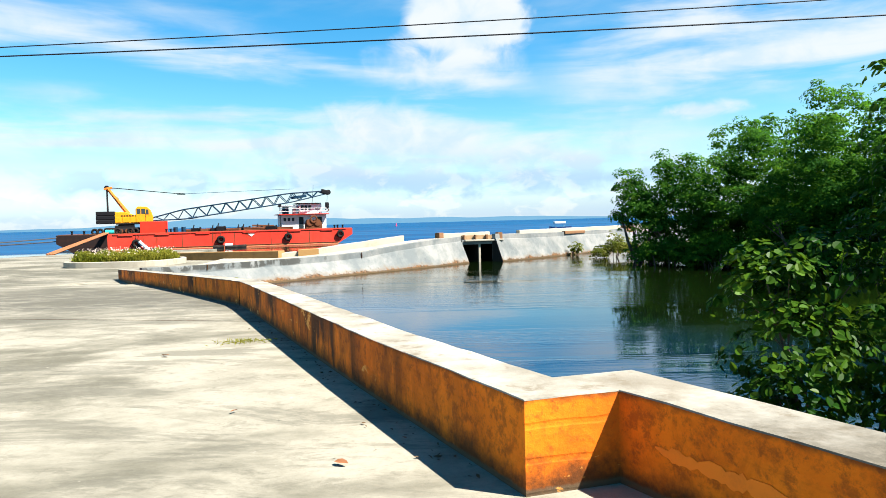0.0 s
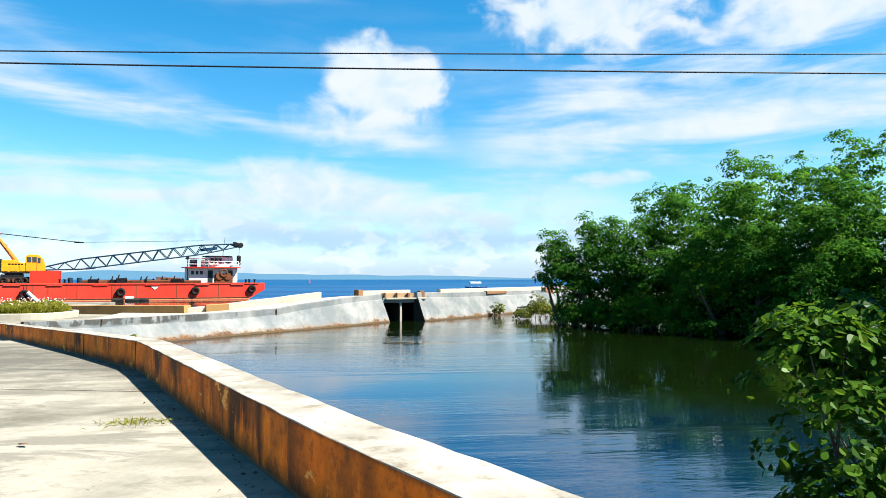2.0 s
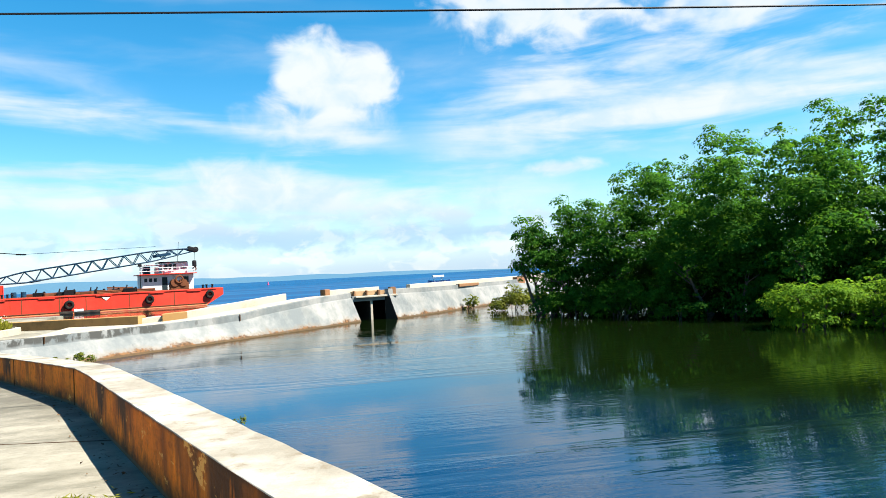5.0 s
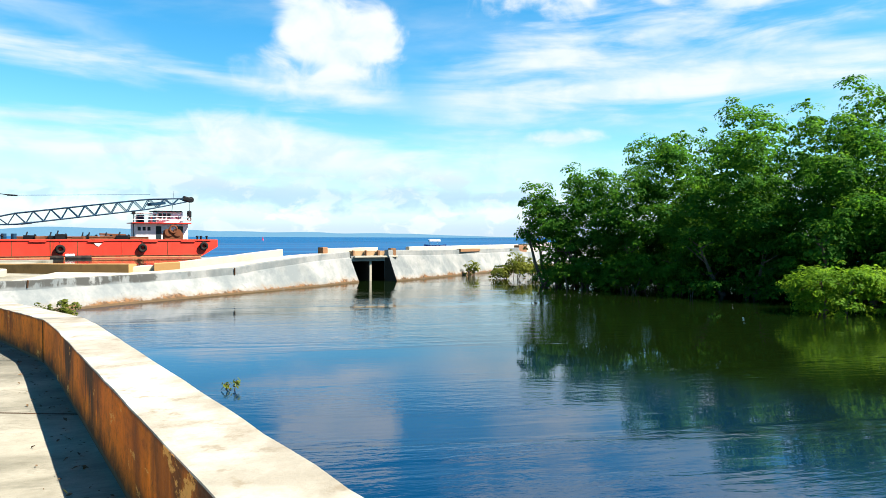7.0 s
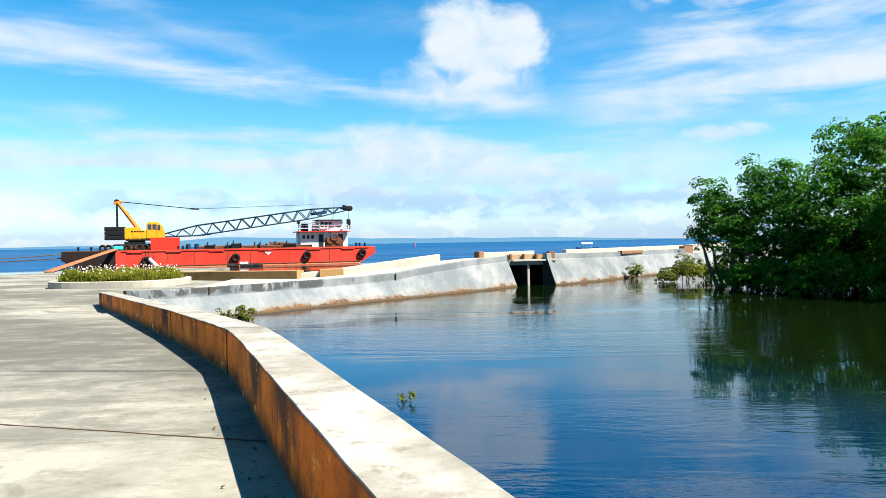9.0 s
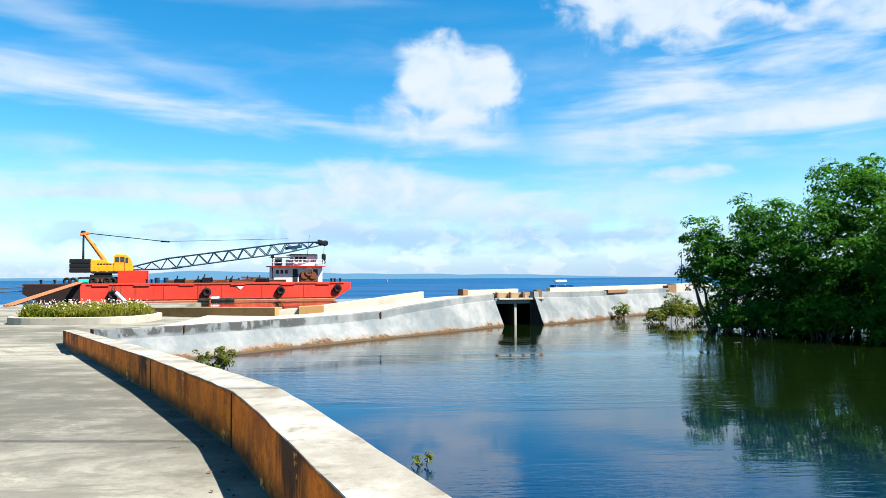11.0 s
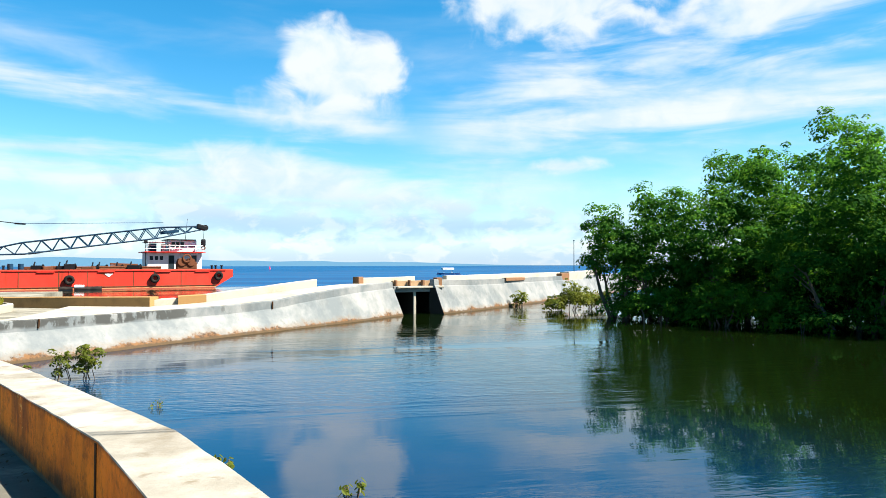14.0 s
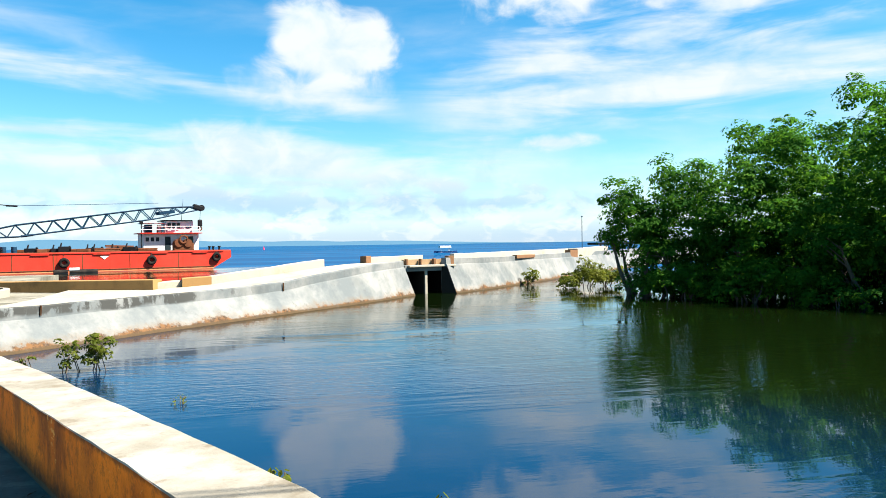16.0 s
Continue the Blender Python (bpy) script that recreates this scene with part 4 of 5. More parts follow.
def tree(name, at, blobs, count, label, mat, seed, clump=0.42, per=26, length=0.17, width=0.095, trunk=0.13, stems=5, broad=False, category="tree", group="", roots=True):
    rng = np.random.default_rng(seed)
    root = thing(name, pose(*at), label, category, group)
    bm = fresh()
    for i in range(stems):
        c, r = blobs[i % len(blobs)]
        a = rng.random() * 6.28
        foot = Vector((c[0] * 0.35 + 0.3 * math.cos(a), c[1] * 0.35 + 0.3 * math.sin(a), -0.6))
        knee = Vector((c[0] * 0.7, c[1] * 0.7, max(0.3, c[2] * 0.45)))
        top = Vector(c) + Vector((0, 0, r[2] * 0.3))
        rod(bm, foot, knee, trunk * 1.2, trunk * 0.8, 7)
        rod(bm, knee, top, trunk * 0.8, trunk * 0.3, 6)
        for _ in range(4):
            d = Vector(rng.normal(0, 1, 3)).normalized()
            tip = Vector(c) + Vector((d.x * r[0], d.y * r[1], abs(d.z) * r[2])) * 0.85
            rod(bm, knee.lerp(top, 0.3 + 0.6 * rng.random()), tip, trunk * 0.35, trunk * 0.1, 5)
        if roots:
            for _ in range(4):
                a = rng.random() * 6.28
                out = foot + Vector((math.cos(a), math.sin(a), 0)) * (0.5 + 0.5 * rng.random())
                rod(bm, foot.lerp(knee, 0.5), out + Vector((0, 0, -0.2)), trunk * 0.25, trunk * 0.2, 5)
    part("trunk", bm, M_BARK, root)
    cs, ns = crown_points(rng, blobs, int(count * 1.05), clump, per)
    me = leaf_mesh("crown", cs, ns, length, width, rng, broad=broad)
    me.materials.append(mat)
    ob = new("crown", me)
    ob.parent = root
    return root


def mangrove(at, h, w, seed, count=9000, label="dense dark-green mangrove tree rooted in the lagoon", lean=(0, 0), low=0.55):
    """A mangrove with an uneven many-lobed crown down to the water."""
    rng = random.Random(seed)
    blobs = []
    for i in range(17):
        a = i * 2.4 + rng.uniform(-0.4, 0.4)
        t = (i + 0.5) / 17
        z = low + (h - 0.95 - low) * t
        spread = w * (0.72 if t < 0.6 else 0.72 * (1.3 - t) / 0.7) * rng.uniform(0.65, 1.1)
        r = w * rng.uniform(0.30, 0.44) * (1.05 - 0.4 * t)
        blobs.append(((spread * math.cos(a) + lean[0] * t, spread * math.sin(a) + lean[1] * t, z), (r, r, r * rng.uniform(0.7, 0.95))))
    for i in range(3):
        blobs.append(((lean[0] + rng.uniform(-1, 1) * w * 0.4, lean[1] + rng.uniform(-1, 1) * w * 0.4, h - rng.uniform(0.5, 1.0)), (w * 0.17, w * 0.17, 0.75)))
    if low < 1.0:
        blobs.append(((0, 0, h * 0.4), (w * 0.45, w * 0.45, h * 0.3)))
    for i in range(8 if low < 1.0 else 0):
        a = i * 0.785 + rng.uniform(-0.3, 0.3)
        blobs.append(((w * 0.85 * math.cos(a), w * 0.85 * math.sin(a), rng.uniform(0.3, 0.75)), (w * 0.26, w * 0.26, rng.uniform(0.35, 0.6))))
    root = tree("mangrove_tree", at, blobs, count, label, M_LEAF, seed, 0.5, 40, 0.175, 0.125, group="lagoon mangroves")
    # lighter sprays of new leaves at the tips, paled to look like sunlit clumps
    rng = np.random.default_rng(seed + 500)
    tips = [(c, tuple(1.05 * v + 0.05 for v in r)) for c, r in blobs]
    cs, ns = crown_points(rng, tips, int(count * 0.3), 0.34, 22)
    me = leaf_mesh("new_leaves", cs, ns, 0.16, 0.11, rng)
    me.materials.append(M_LEAF_FRINGE)
    new("new_leaves", me).parent = root
    return root


build_kerbs()
build_culvert()
build_planter()

# front row along the water, then taller trees behind
mangrove((17.2, 47.3, WATER), 7.0, 3.15, 11, 19600, lean=(-0.3, 0))
mangrove((14.9, 48.6, WATER), 6.1, 1.7, 12, 6000, "outermost mangrove with thin branches over the water", lean=(-0.7, 0), low=2.3)
mangrove((19.6, 43.6, WATER), 8.3, 3.4, 13, 21000)
mangrove((21.8, 39.0, WATER), 8.4, 3.2, 14, 19600)
mangrove((24.8, 35.2, WATER), 8.8, 3.3, 15, 19600)
mangrove((29.6, 28.8, WATER), 8.4, 3.4, 16, 18200)
mangrove((30.5, 23.5, WATER), 8.4, 3.4, 17, 15399)
mangrove((22.3, 48.5, WATER), 9.6, 3.6, 18, 14000, "tall dark-green mangrove standing behind the front row")
mangrove((25.8, 43.5, WATER), 10.8, 3.8, 19, 16800, "tall dark-green mangrove standing behind the front row")
mangrove((28.8, 38.0, WATER), 11.1, 3.8, 20, 16800, "tall dark-green mangrove standing behind the front row")
mangrove((31.5, 32.0, WATER), 11.3, 4.0, 21, 15399, "tall dark-green mangrove standing behind the front row")
mangrove((33.0, 25.5, WATER), 10.6, 4.0, 22, 12600, "tall dark-green mangrove standing behind the front row")
mangrove((24.0, 45.8, WATER), 9.4, 3.0, 23, 12600, "tall dark-green mangrove standing behind the front row")
mangrove((27.2, 40.8, WATER), 10.0, 3.0, 24, 12600, "tall dark-green mangrove standing behind the front row")
mangrove((30.0, 35.0, WATER), 10.8, 3.0, 25, 12600, "tall dark-green mangrove standing behind the front row")
for i, (x, y, h, w) in enumerate(((28.5, 48.5, 7.0, 3.8), (32.5, 43.5, 8.0, 3.8), (36.0, 37.5, 8.5, 4.0), (37.5, 31.0, 8.5, 4.0), (22.0, 45.6, 5.0, 2.8), (24.6, 40.8, 5.0, 2.8), (27.0, 36.2, 5.0, 2.8))):
    mangrove((x, y, WATER), h, w, 100 + i, 9000, "dense inner mangrove crowding behind the front row")
# bright young growth at the water's edge
for i, (x, y, h, w, c) in enumerate(((20.4, 30.6, 1.8, 1.9, 8000), (22.2, 29.2, 2.1, 1.6, 5000), (23.0, 26.6, 2.8, 1.9, 5600))):
    rng_ = random.Random(40 + i)
    bl = [((rng_.uniform(-1, 1) * w * 0.7, rng_.uniform(-1, 1) * w * 0.6, h * rng_.uniform(0.08, 0.72)), (w * 0.42, w * 0.42, h * 0.26)) for _ in range(12)]
    tree("young_mangrove", (x, y, WATER), bl, c, "bright yellow-green young mangrove bush at the water's edge", M_LEAF_LIGHT, 50 + i, 0.3, 22, 0.15, 0.08, 0.05, 5, category="bush", group="young mangroves")

for i, (x, y, h, w, c) in enumerate(((15.2, 44.9, 1.7, 1.5, 3600), (17.3, 42.0, 2.2, 1.7, 4600), (18.9, 39.9, 1.6, 1.2, 3000), (15.6, 45.9, 1.2, 1.0, 1800))):
    rng_ = random.Random(140 + i)
    bl = [((rng_.uniform(-1, 1) * w * 0.8, rng_.uniform(-1, 1) * w * 0.6, h * rng_.uniform(0.1, 0.75)), (w * 0.34, w * 0.34, h * 0.22)) for _ in range(11)]
    tree("mangrove_bush", (x, y, WATER), bl, c, "green mangrove bush spilling over the waterline", M_LEAF_FRINGE, 150 + i, 0.3, 20, 0.16, 0.1, 0.05, 6, category="bush", group="waterline bushes")

# small growth at the causeway and along the parapet
for i, (x, y, h, w, c, lab) in enumerate(((14.2, 54.8, 1.9, 1.6, 3400, "sparse olive mangrove shrub before the causeway wall"),
                                          (16.3, 55.8, 1.2, 1.2, 1800, "low olive mangrove shrub before the causeway wall"),
                                          (12.3, 59.6, 1.05, 0.5, 500, "thin olive mangrove sapling at the causeway wall"))):
    rng_ = random.Random(60 + i)
    bl = [((rng_.uniform(-1, 1) * w * 0.8, rng_.uniform(-1, 1) * w * 0.6, h * rng_.uniform(0.15, 0.7)), (w * 0.36, w * 0.36, h * 0.2)) for _ in range(9)]
    bl.append(((w * 0.1, 0, h * 0.88), (w * 0.15, w * 0.15, h * 0.1)))
    tree("mangrove_shrub", (x, y, WATER), bl, c, lab, M_LEAF_OLIVE, 70 + i, 0.22, 16, 0.17, 0.1, 0.025, 7, category="bush")
for i, (x, y, h, w, c) in enumerate(((-8.62, 30.85, 0.72, 0.2, 300), (-8.05, 30.9, 0.86, 0.34, 800), (-9.9, 31.6, 0.3, 0.16, 110))):
    rng_ = random.Random(80 + i)
    bl = [((rng_.uniform(-1, 1) * w * 0.8, rng_.uniform(-1, 1) * w * 0.6, h * rng_.uniform(0.15, 0.9)), (w * 0.3, w * 0.3, h * 0.12)) for _ in range(10)]
    tree("mangrove_sapling", (x, y, WATER), bl, c, "olive-green mangrove sapling rising from the lagoon", M_LEAF_OLIVE, 90 + i, 0.11, 10, 0.095, 0.055, 0.012, 6, category="sapling", roots=False)


def sprig(x, y, h, seed, label, leaf=0.1):
    """A seedling of a few stems with paired leaves."""
    rng = np.random.default_rng(seed)
    root = thing("mangrove_seedling", pose(x, y, WATER), label, "seedling", "seedlings in the lagoon")
    cs, ns = [], []
    for i in range(4):
        a = i * 1.6 + rng.random()
        top = Vector((0.11 * math.cos(a), 0.11 * math.sin(a), h * (0.6 + 0.4 * rng.random())))
        part("stem", rod(fresh(), (0, 0, -0.3), top, 0.012, 0.007, 6), M_BARK, root)
        for k in range(6):
            b = k * 1.05 + rng.random()
            p = np.array(top) + np.array((0.05 * math.cos(b), 0.05 * math.sin(b), -0.05 * (k % 3)))
            cs.append(p)
            ns.append((math.cos(b) * 0.7, math.sin(b) * 0.7, 0.6))
    me = leaf_mesh("leaves", np.array(cs), np.array(ns), leaf, leaf * 0.5, rng, broad=True)
    me.materials.append(M_LEAF_OLIVE)
    ob = new("leaves", me)
    ob.parent = root


sprig(-1.77, 20.28, 0.19, 1, "bright green mangrove seedling standing in the water")
sprig(-3.75, 21.05, 0.45, 2, "small green mangrove seedling beside the parapet")
sprig(-3.42, 20.8, 0.5, 4, "small green mangrove seedling beside the parapet")
sprig(-5.45, 26.7, 0.14, 5, "tiny mangrove seedling just above the water", 0.055)
sprig(18.4, 37.9, 0.7, 6, "bright seedling before the mangroves")
sprig(17.0, 41.4, 0.6, 7, "bright seedling before the mangroves")

# the broad-leaved bush beyond the parapet
near_blobs = [((-1.15, 0.3, 2.2), (0.5, 0.5, 0.45)), ((-1.0, 0.0, 1.5), (0.6, 0.55, 0.5)), ((-0.4, 0.4, 2.4), (0.6, 0.55, 0.45)),
              ((0.2, -0.1, 1.5), (0.7, 0.6, 0.6)), ((0.5, 0.2, 2.7), (0.5, 0.6, 0.6)), ((0.55, 0.0, 3.5), (0.35, 0.5, 0.55)),
              ((0.45, 0.2, 4.35), (0.28, 0.35, 0.5)), ((1.4, -0.3, 2.4), (0.7, 0.7, 0.8)), ((-1.2, -0.2, 0.85), (0.5, 0.45, 0.45)),
              ((0.3, -0.7, 0.9), (0.7, 0.5, 0.7)), ((1.0, -0.8, 2.0), (0.6, 0.5, 0.7)), ((1.5, 0.3, 3.7), (0.8, 0.7, 0.9)), ((1.7, 0, 1.3), (0.8, 0.8, 0.9)),
              ((-0.5, 0.5, 0.6), (0.7, 0.6, 0.6))]
near_blobs = [((x * 0.88, y * 0.88, z * 0.9 + 0.3), (a * 0.88, b * 0.88, c * 0.9)) for (x, y, z), (a, b, c) in near_blobs]
tree("broadleaf_bush", (5.3, 7.55, WATER), near_blobs, 11500, "glossy broad-leaved mangrove bush beyond the parapet", M_LEAF_NEAR, 33, 0.2, 13, 0.09, 0.066, 0.025, 13, broad=True, category="bush")

# ---- overhead cables ----


def cable(name, z_mid, k, r, climb):
    secs = []
    for i in range(41):
        x = -60 + 3.0 * i
        c = Vector((x, 14.35 - k * x, z_mid + climb * x + 0.0004 * x * x))
        secs.append([(c.x, c.y + r * math.cos(a), c.z + r * math.sin(a)) for a in (0, 1.05, 2.09, 3.14, 4.19, 5.24)])
    bm = loft(fresh(), secs)
    ob = part(name, bm, M_CABLE)
    tagged(ob, "black overhead cable strung across the road", "cable", "overhead cables")


cable("overhead_cable", 5.11, 0.056, 0.014, 0.008)
cable("overhead_cable", 5.37, 0.06, 0.011, 0.017)
for px in (-60.0, 60.0):
    root = thing("utility_pole", pose(px, 14.35 - 0.057 * px, table(ROAD_Z, 14) if px < 0 else WATER), "grey concrete utility pole carrying the cables", "pole", "utility poles")
    part("shaft", rod(fresh(), (0, 0, -1), (0, 0, 9.2), 0.16, 0.1, 12), M_SEAWALL, root)
    part("crossarm", box(fresh(), (0, 0, 8.3), (0.1, 1.4, 0.12), bevel=0.01), M_WOOD, root)

# ---- crane barge ----
BARGE = Matrix.Translation((-51.3, 95.7, WATER)) @ Euler((0, 0, math.atan2(0.368, 0.93))).to_matrix().to_4x4()
LEN, BEAM, DECK = 41.3, 13.0, 2.48


def build_barge():
    root = thing("barge", BARGE, "long red steel deck barge with rust streaks, moored at the quay", "barge")

    def hull(u0, u1, mat, name, rake0, rake1, label=""):
        secs = []
        n = 14
        for i in range(n + 1):
            u = u0 + (u1 - u0) * i / n
            low = -0.9
            if rake0 and u < rake0:
                low = -0.9 + (1 - u / rake0) * 2.2
            if rake1 and u > LEN - rake1:
                low = -0.9 + (1 - (LEN - u) / rake1) * 2.4
            secs.append([(u, 0.0, low), (u, 0.0, DECK - 0.06), (u, 0.05, DECK), (u, BEAM - 0.05, DECK), (u, BEAM, DECK - 0.06), (u, BEAM, low)])
        return part(name, loft(fresh(), secs), mat, root, label)

    hull(0, 6.3, M_DARKHULL, "stern_hull", 3.5, 0, "unpainted dark rusty plating")
    body = hull(6.3, LEN, M_HULL, "hull", 0, 4.0)
    part("rubbing_strake", box(fresh(), (LEN / 2 + 3, -0.05, DECK - 0.1), (LEN - 8, 0.1, 0.16), bevel=0.03), M_HULL, body)
    part("deck_plate", box(fresh(), (LEN / 2, BEAM / 2, DECK + 0.02), (LEN - 0.4, BEAM - 0.3, 0.04)), M_RUST, body, "rusted deck plating")
    part("boot_strake", box(fresh(), (24, -0.03, 0.36), (30, 0.06, 0.1), bevel=0.02), M_RUST, body, "rusty strake near the waterline")
    for u in (10.9, 16.1, 20.3, 23.4, 28.7, 34.5):
        part("plate_seam", box(fresh(), (u, -0.012, 1.3), (0.09, 0.03, 2.0)), M_RUST, body, "rusty welded seam")
    for u in (8.6, 13.4, 18.9, 25.5, 32.2, 37.2):
        part("fender_plate", box(fresh(), (u, -0.07, DECK - 0.26), (1.9, 0.14, 0.13), bevel=0.03), M_HULL, body)
    bm = fresh()
    v = [bm.verts.new(p) for p in ((25.3, -0.02, 1.98), (26.3, -0.02, 1.98), (25.8, -0.02, 1.55), (25.3, -0.05, 1.98), (26.3, -0.05, 1.98), (25.8, -0.05, 1.55))]
    for f in ((0, 2, 1), (3, 4, 5), (0, 1, 4, 3), (1, 2, 5, 4), (2, 0, 3, 5)):
        bm.faces.new([v[i] for i in f])
    part("draught_mark", bm, M_WHITE, body, "white painted triangle")
    raft = thing("fender_raft", BARGE @ pose(22.6, -0.55, 0.1), "black floating fender raft at the barge's waterline", "raft")
    for x in (-1.6, 0.1, 1.6):
        part("float", rod(fresh(), (x - 0.75, 0, 0.05), (x + 0.75, 0, 0.05), 0.3, None, 12), M_RUBBER, raft)
    part("drum", rod(fresh(), (-0.7, -0.1, 0.35), (0.4, -0.1, 0.35), 0.2, None, 12), M_WHITE, raft, "white plastic drum")
    for u, z in ((10.0, 1.05), (21.4, 1.24), (31.2, 1.35), (39.3, 1.58)):
        t = thing("tyre_fender", BARGE @ pose(u, -0.27, z), "worn black tyre hung as a fender on the red hull", "tyre", "tyre fenders")
        part("tyre", ring(fresh(), (0, 0, 0), (0, 1, 0.12), 0.42, 0.2, 24, 10), M_RUBBER, t)
        part("hanger", rod(fresh(), (0, 0.1, 0.4), (0, 0.24, DECK - z), 0.03), M_ROPE, t)
    for u in (1.9, 3.4, 14.0, 14.6, 15.1, 38.6, 39.1, 39.9):
        b = thing("bollard", BARGE @ pose(u, 0.6, DECK), "small black mooring bollard on the barge deck", "bollard", "deck bollards")
        bm = fresh()
        rod(bm, (0, 0, 0), (0, 0, 0.42), 0.13, 0.12, 10)
        rod(bm, (0, 0, 0.42), (0, 0, 0.55), 0.2, 0.18, 10)
        part("post", bm, M_BLACK, b)
    return root


def build_crane():
    root = thing("crawler_crane", BARGE @ pose(0, 5, DECK), "yellow crawler crane with a long blue-grey lattice boom", "crane")
    for v in (-1.6, 1.6):
        bm = fresh()
        box(bm, (8.3, v, 0.45), (5.2, 0.75, 0.86), bevel=0.3)
        tr = part("crawler_track", bm, M_BLACK, root)
        for i in range(6):
            part("roller", rod(fresh(), (6.4 + i * 0.78, v - 0.45, 0.4), (6.4 + i * 0.78, v + 0.45, 0.4), 0.28, None, 12), M_RUST, tr)
    part("carbody", box(fresh(), (8.4, 0, 0.85), (2.6, 2.6, 0.7), bevel=0.1), M_BLACK, root)
    part("slew_ring", rod(fresh(), (8.6, 0, 1.15), (8.6, 0, 1.45), 1.1, None, 24), M_BLACK, root)
    part("engine_house", prism(((7.05, 1.5), (7.05, 3.0), (7.35, 3.15), (8.6, 3.15), (9.6, 2.75), (11.2, 2.6), (11.5, 1.5)), -1.35, 1.35, 0.1), M_YELLOW, root)
    for x in (7.5, 8.6, 9.7):
        part("louvre_door", box(fresh(), (x, -1.36, 2.0), (0.85, 0.05, 0.75), bevel=0.02), M_YELLOW, root, "louvred yellow engine door")
    part("sill", box(fresh(), (9.6, 0, 1.42), (4.6, 2.8, 0.18), bevel=0.03), M_BLACK, root)
    for i in range(5):
        part("lettering_bar", box(fresh(), (8.1 + 0.36 * i, -1.365, 2.58), (0.26, 0.02, 0.16)), M_BLACK, root, "dark unreadable lettering")
    for z in (1.75, 2.35, 2.95):
        part("counterweight", box(fresh(), (5.95, 0, z), (2.5, 2.95, 0.58), bevel=0.09), M_BLACK, root, "black cast counterweight slab")
    cab = part("cab", prism(((9.95, 1.6), (9.95, 3.6), (10.25, 3.92), (11.45, 3.88), (11.95, 3.4), (12.3, 2.4), (12.25, 1.6)), -1.45, -0.35, 0.08), M_YELLOW, root)
    for x, w, z in ((10.35, 0.5, 3.2), (10.98, 0.52, 3.2), (11.52, 0.34, 3.1)):
        part("window", box(fresh(), (x, -1.455, z), (w, 0.04, 0.72), bevel=0.012), M_GLASS, cab)
    part("windscreen", box(fresh(), (12.1, -0.9, 2.95), (0.04, 0.85, 0.9), (0, -19, 0), bevel=0.012), M_GLASS, cab)
    part("door_line", box(fresh(), (11.27, -1.455, 2.3), (0.04, 0.03, 1.2)), M_BLACK, cab)
    # gantry mast, raised backwards
    top = Vector((6.3, 0, 6.6))
    for v in (-0.7, 0.7):
        part("gantry_leg", rod(fresh(), (8.9, v, 2.9), top + Vector((0, v * 0.4, 0)), 0.3, 0.2, 8), M_ORANGEPAINT, root)
        part("back_stay", rod(fresh(), (6.2, v, 2.9), top + Vector((-0.1, v * 0.4, 0)), 0.09, None, 8), M_BLACK, root)
    part("gantry_head", box(fresh(), (6.35, 0, 6.62), (1.1, 0.9, 0.3), (0, -12, 0), bevel=0.06), M_ORANGEPAINT, root)
    part("sheave", rod(fresh(), (6.2, -0.35, 6.7), (6.2, 0.35, 6.7), 0.34, None, 16), M_BLACK, root)
    part("gantry_block", box(fresh(), (7.4, 0, 5.1), (0.55, 0.6, 0.5), (0, 50, 0), bevel=0.06), M_BLACK, root)
    # lattice boom
    foot, tip = Vector((11.6, 0, 1.95)), Vector((38.1, 0, 5.8))
    axis = (tip - foot).normalized()
    up = Vector((-axis.z, 0, axis.x))
    side = Vector((0, 1, 0))
    boom = new("boom")
    boom.parent = root
    length = (tip - foot).length

    def half(u):
        return 0.14 + 0.58 * min(1.0, u / 5.0, (length - u) / 7.0 + 0.2)

    def corner(u, a, b):
        h = half(u)
        return foot + axis * u + up * (h * a) + side * (h * b)

    steps = [length * i / 26 for i in range(27)]
    for a in (-1, 1):
        for b in (-1, 1):
            secs = [[corner(u, a, b) + up * (0.105 * math.sin(k)) + side * (0.105 * math.cos(k)) for k in (0, 1.05, 2.09, 3.14, 4.19, 5.24)] for u in steps]
            part("chord", loft(fresh(), secs), M_STEEL, boom)
    for b in (-1, 1):
        for i, (u0, u1) in enumerate(zip(steps, steps[1:])):
            a = 1 if i % 2 else -1
            part("lacing", rod(fresh(), corner(u0, a, b), corner(u1, -a, b), 0.068, None, 5), M_STEEL, boom)
    for a in (-1, 1):
        for i, (u0, u1) in enumerate(zip(steps, steps[1:])):
            b = 1 if i % 2 else -1
            part("lacing", rod(fresh(), corner(u0, a, b), corner(u1, a, -b), 0.035, None, 5), M_STEEL, boom)
    part("boom_joint", box(fresh(), corner(6.2, -1, 0), (1.3, 1.1, 0.28), (0, -8, 0), bevel=0.06), M_BLACK, boom)
    part("jib_stow", box(fresh(), foot + axis * (length - 4.2) + up * -0.05, (2.4, 0.8, 0.42), (0, -8, 0), bevel=0.08), M_STEEL, boom)
    part("boom_head", box(fresh(), tip + Vector((0.1, 0, 0.1)), (1.3, 0.9, 0.7), (0, 15, 0), bevel=0.15), M_BLACK, boom)
    part("head_sheave", rod(fresh(), tip + Vector((0.6, -0.3, 0.05)), tip + Vector((0.6, 0.3, 0.05)), 0.42, None, 16), M_BLACK, boom)
    # pendants and hoist
    bridle = Vector((16.3, 0, 5.75))
    for v in (-0.25, 0.25):
        part("pendant", rod(fresh(), (6.3, v, 6.75), bridle + Vector((0, v, 0)), 0.045, None, 5), M_BLACK, root)
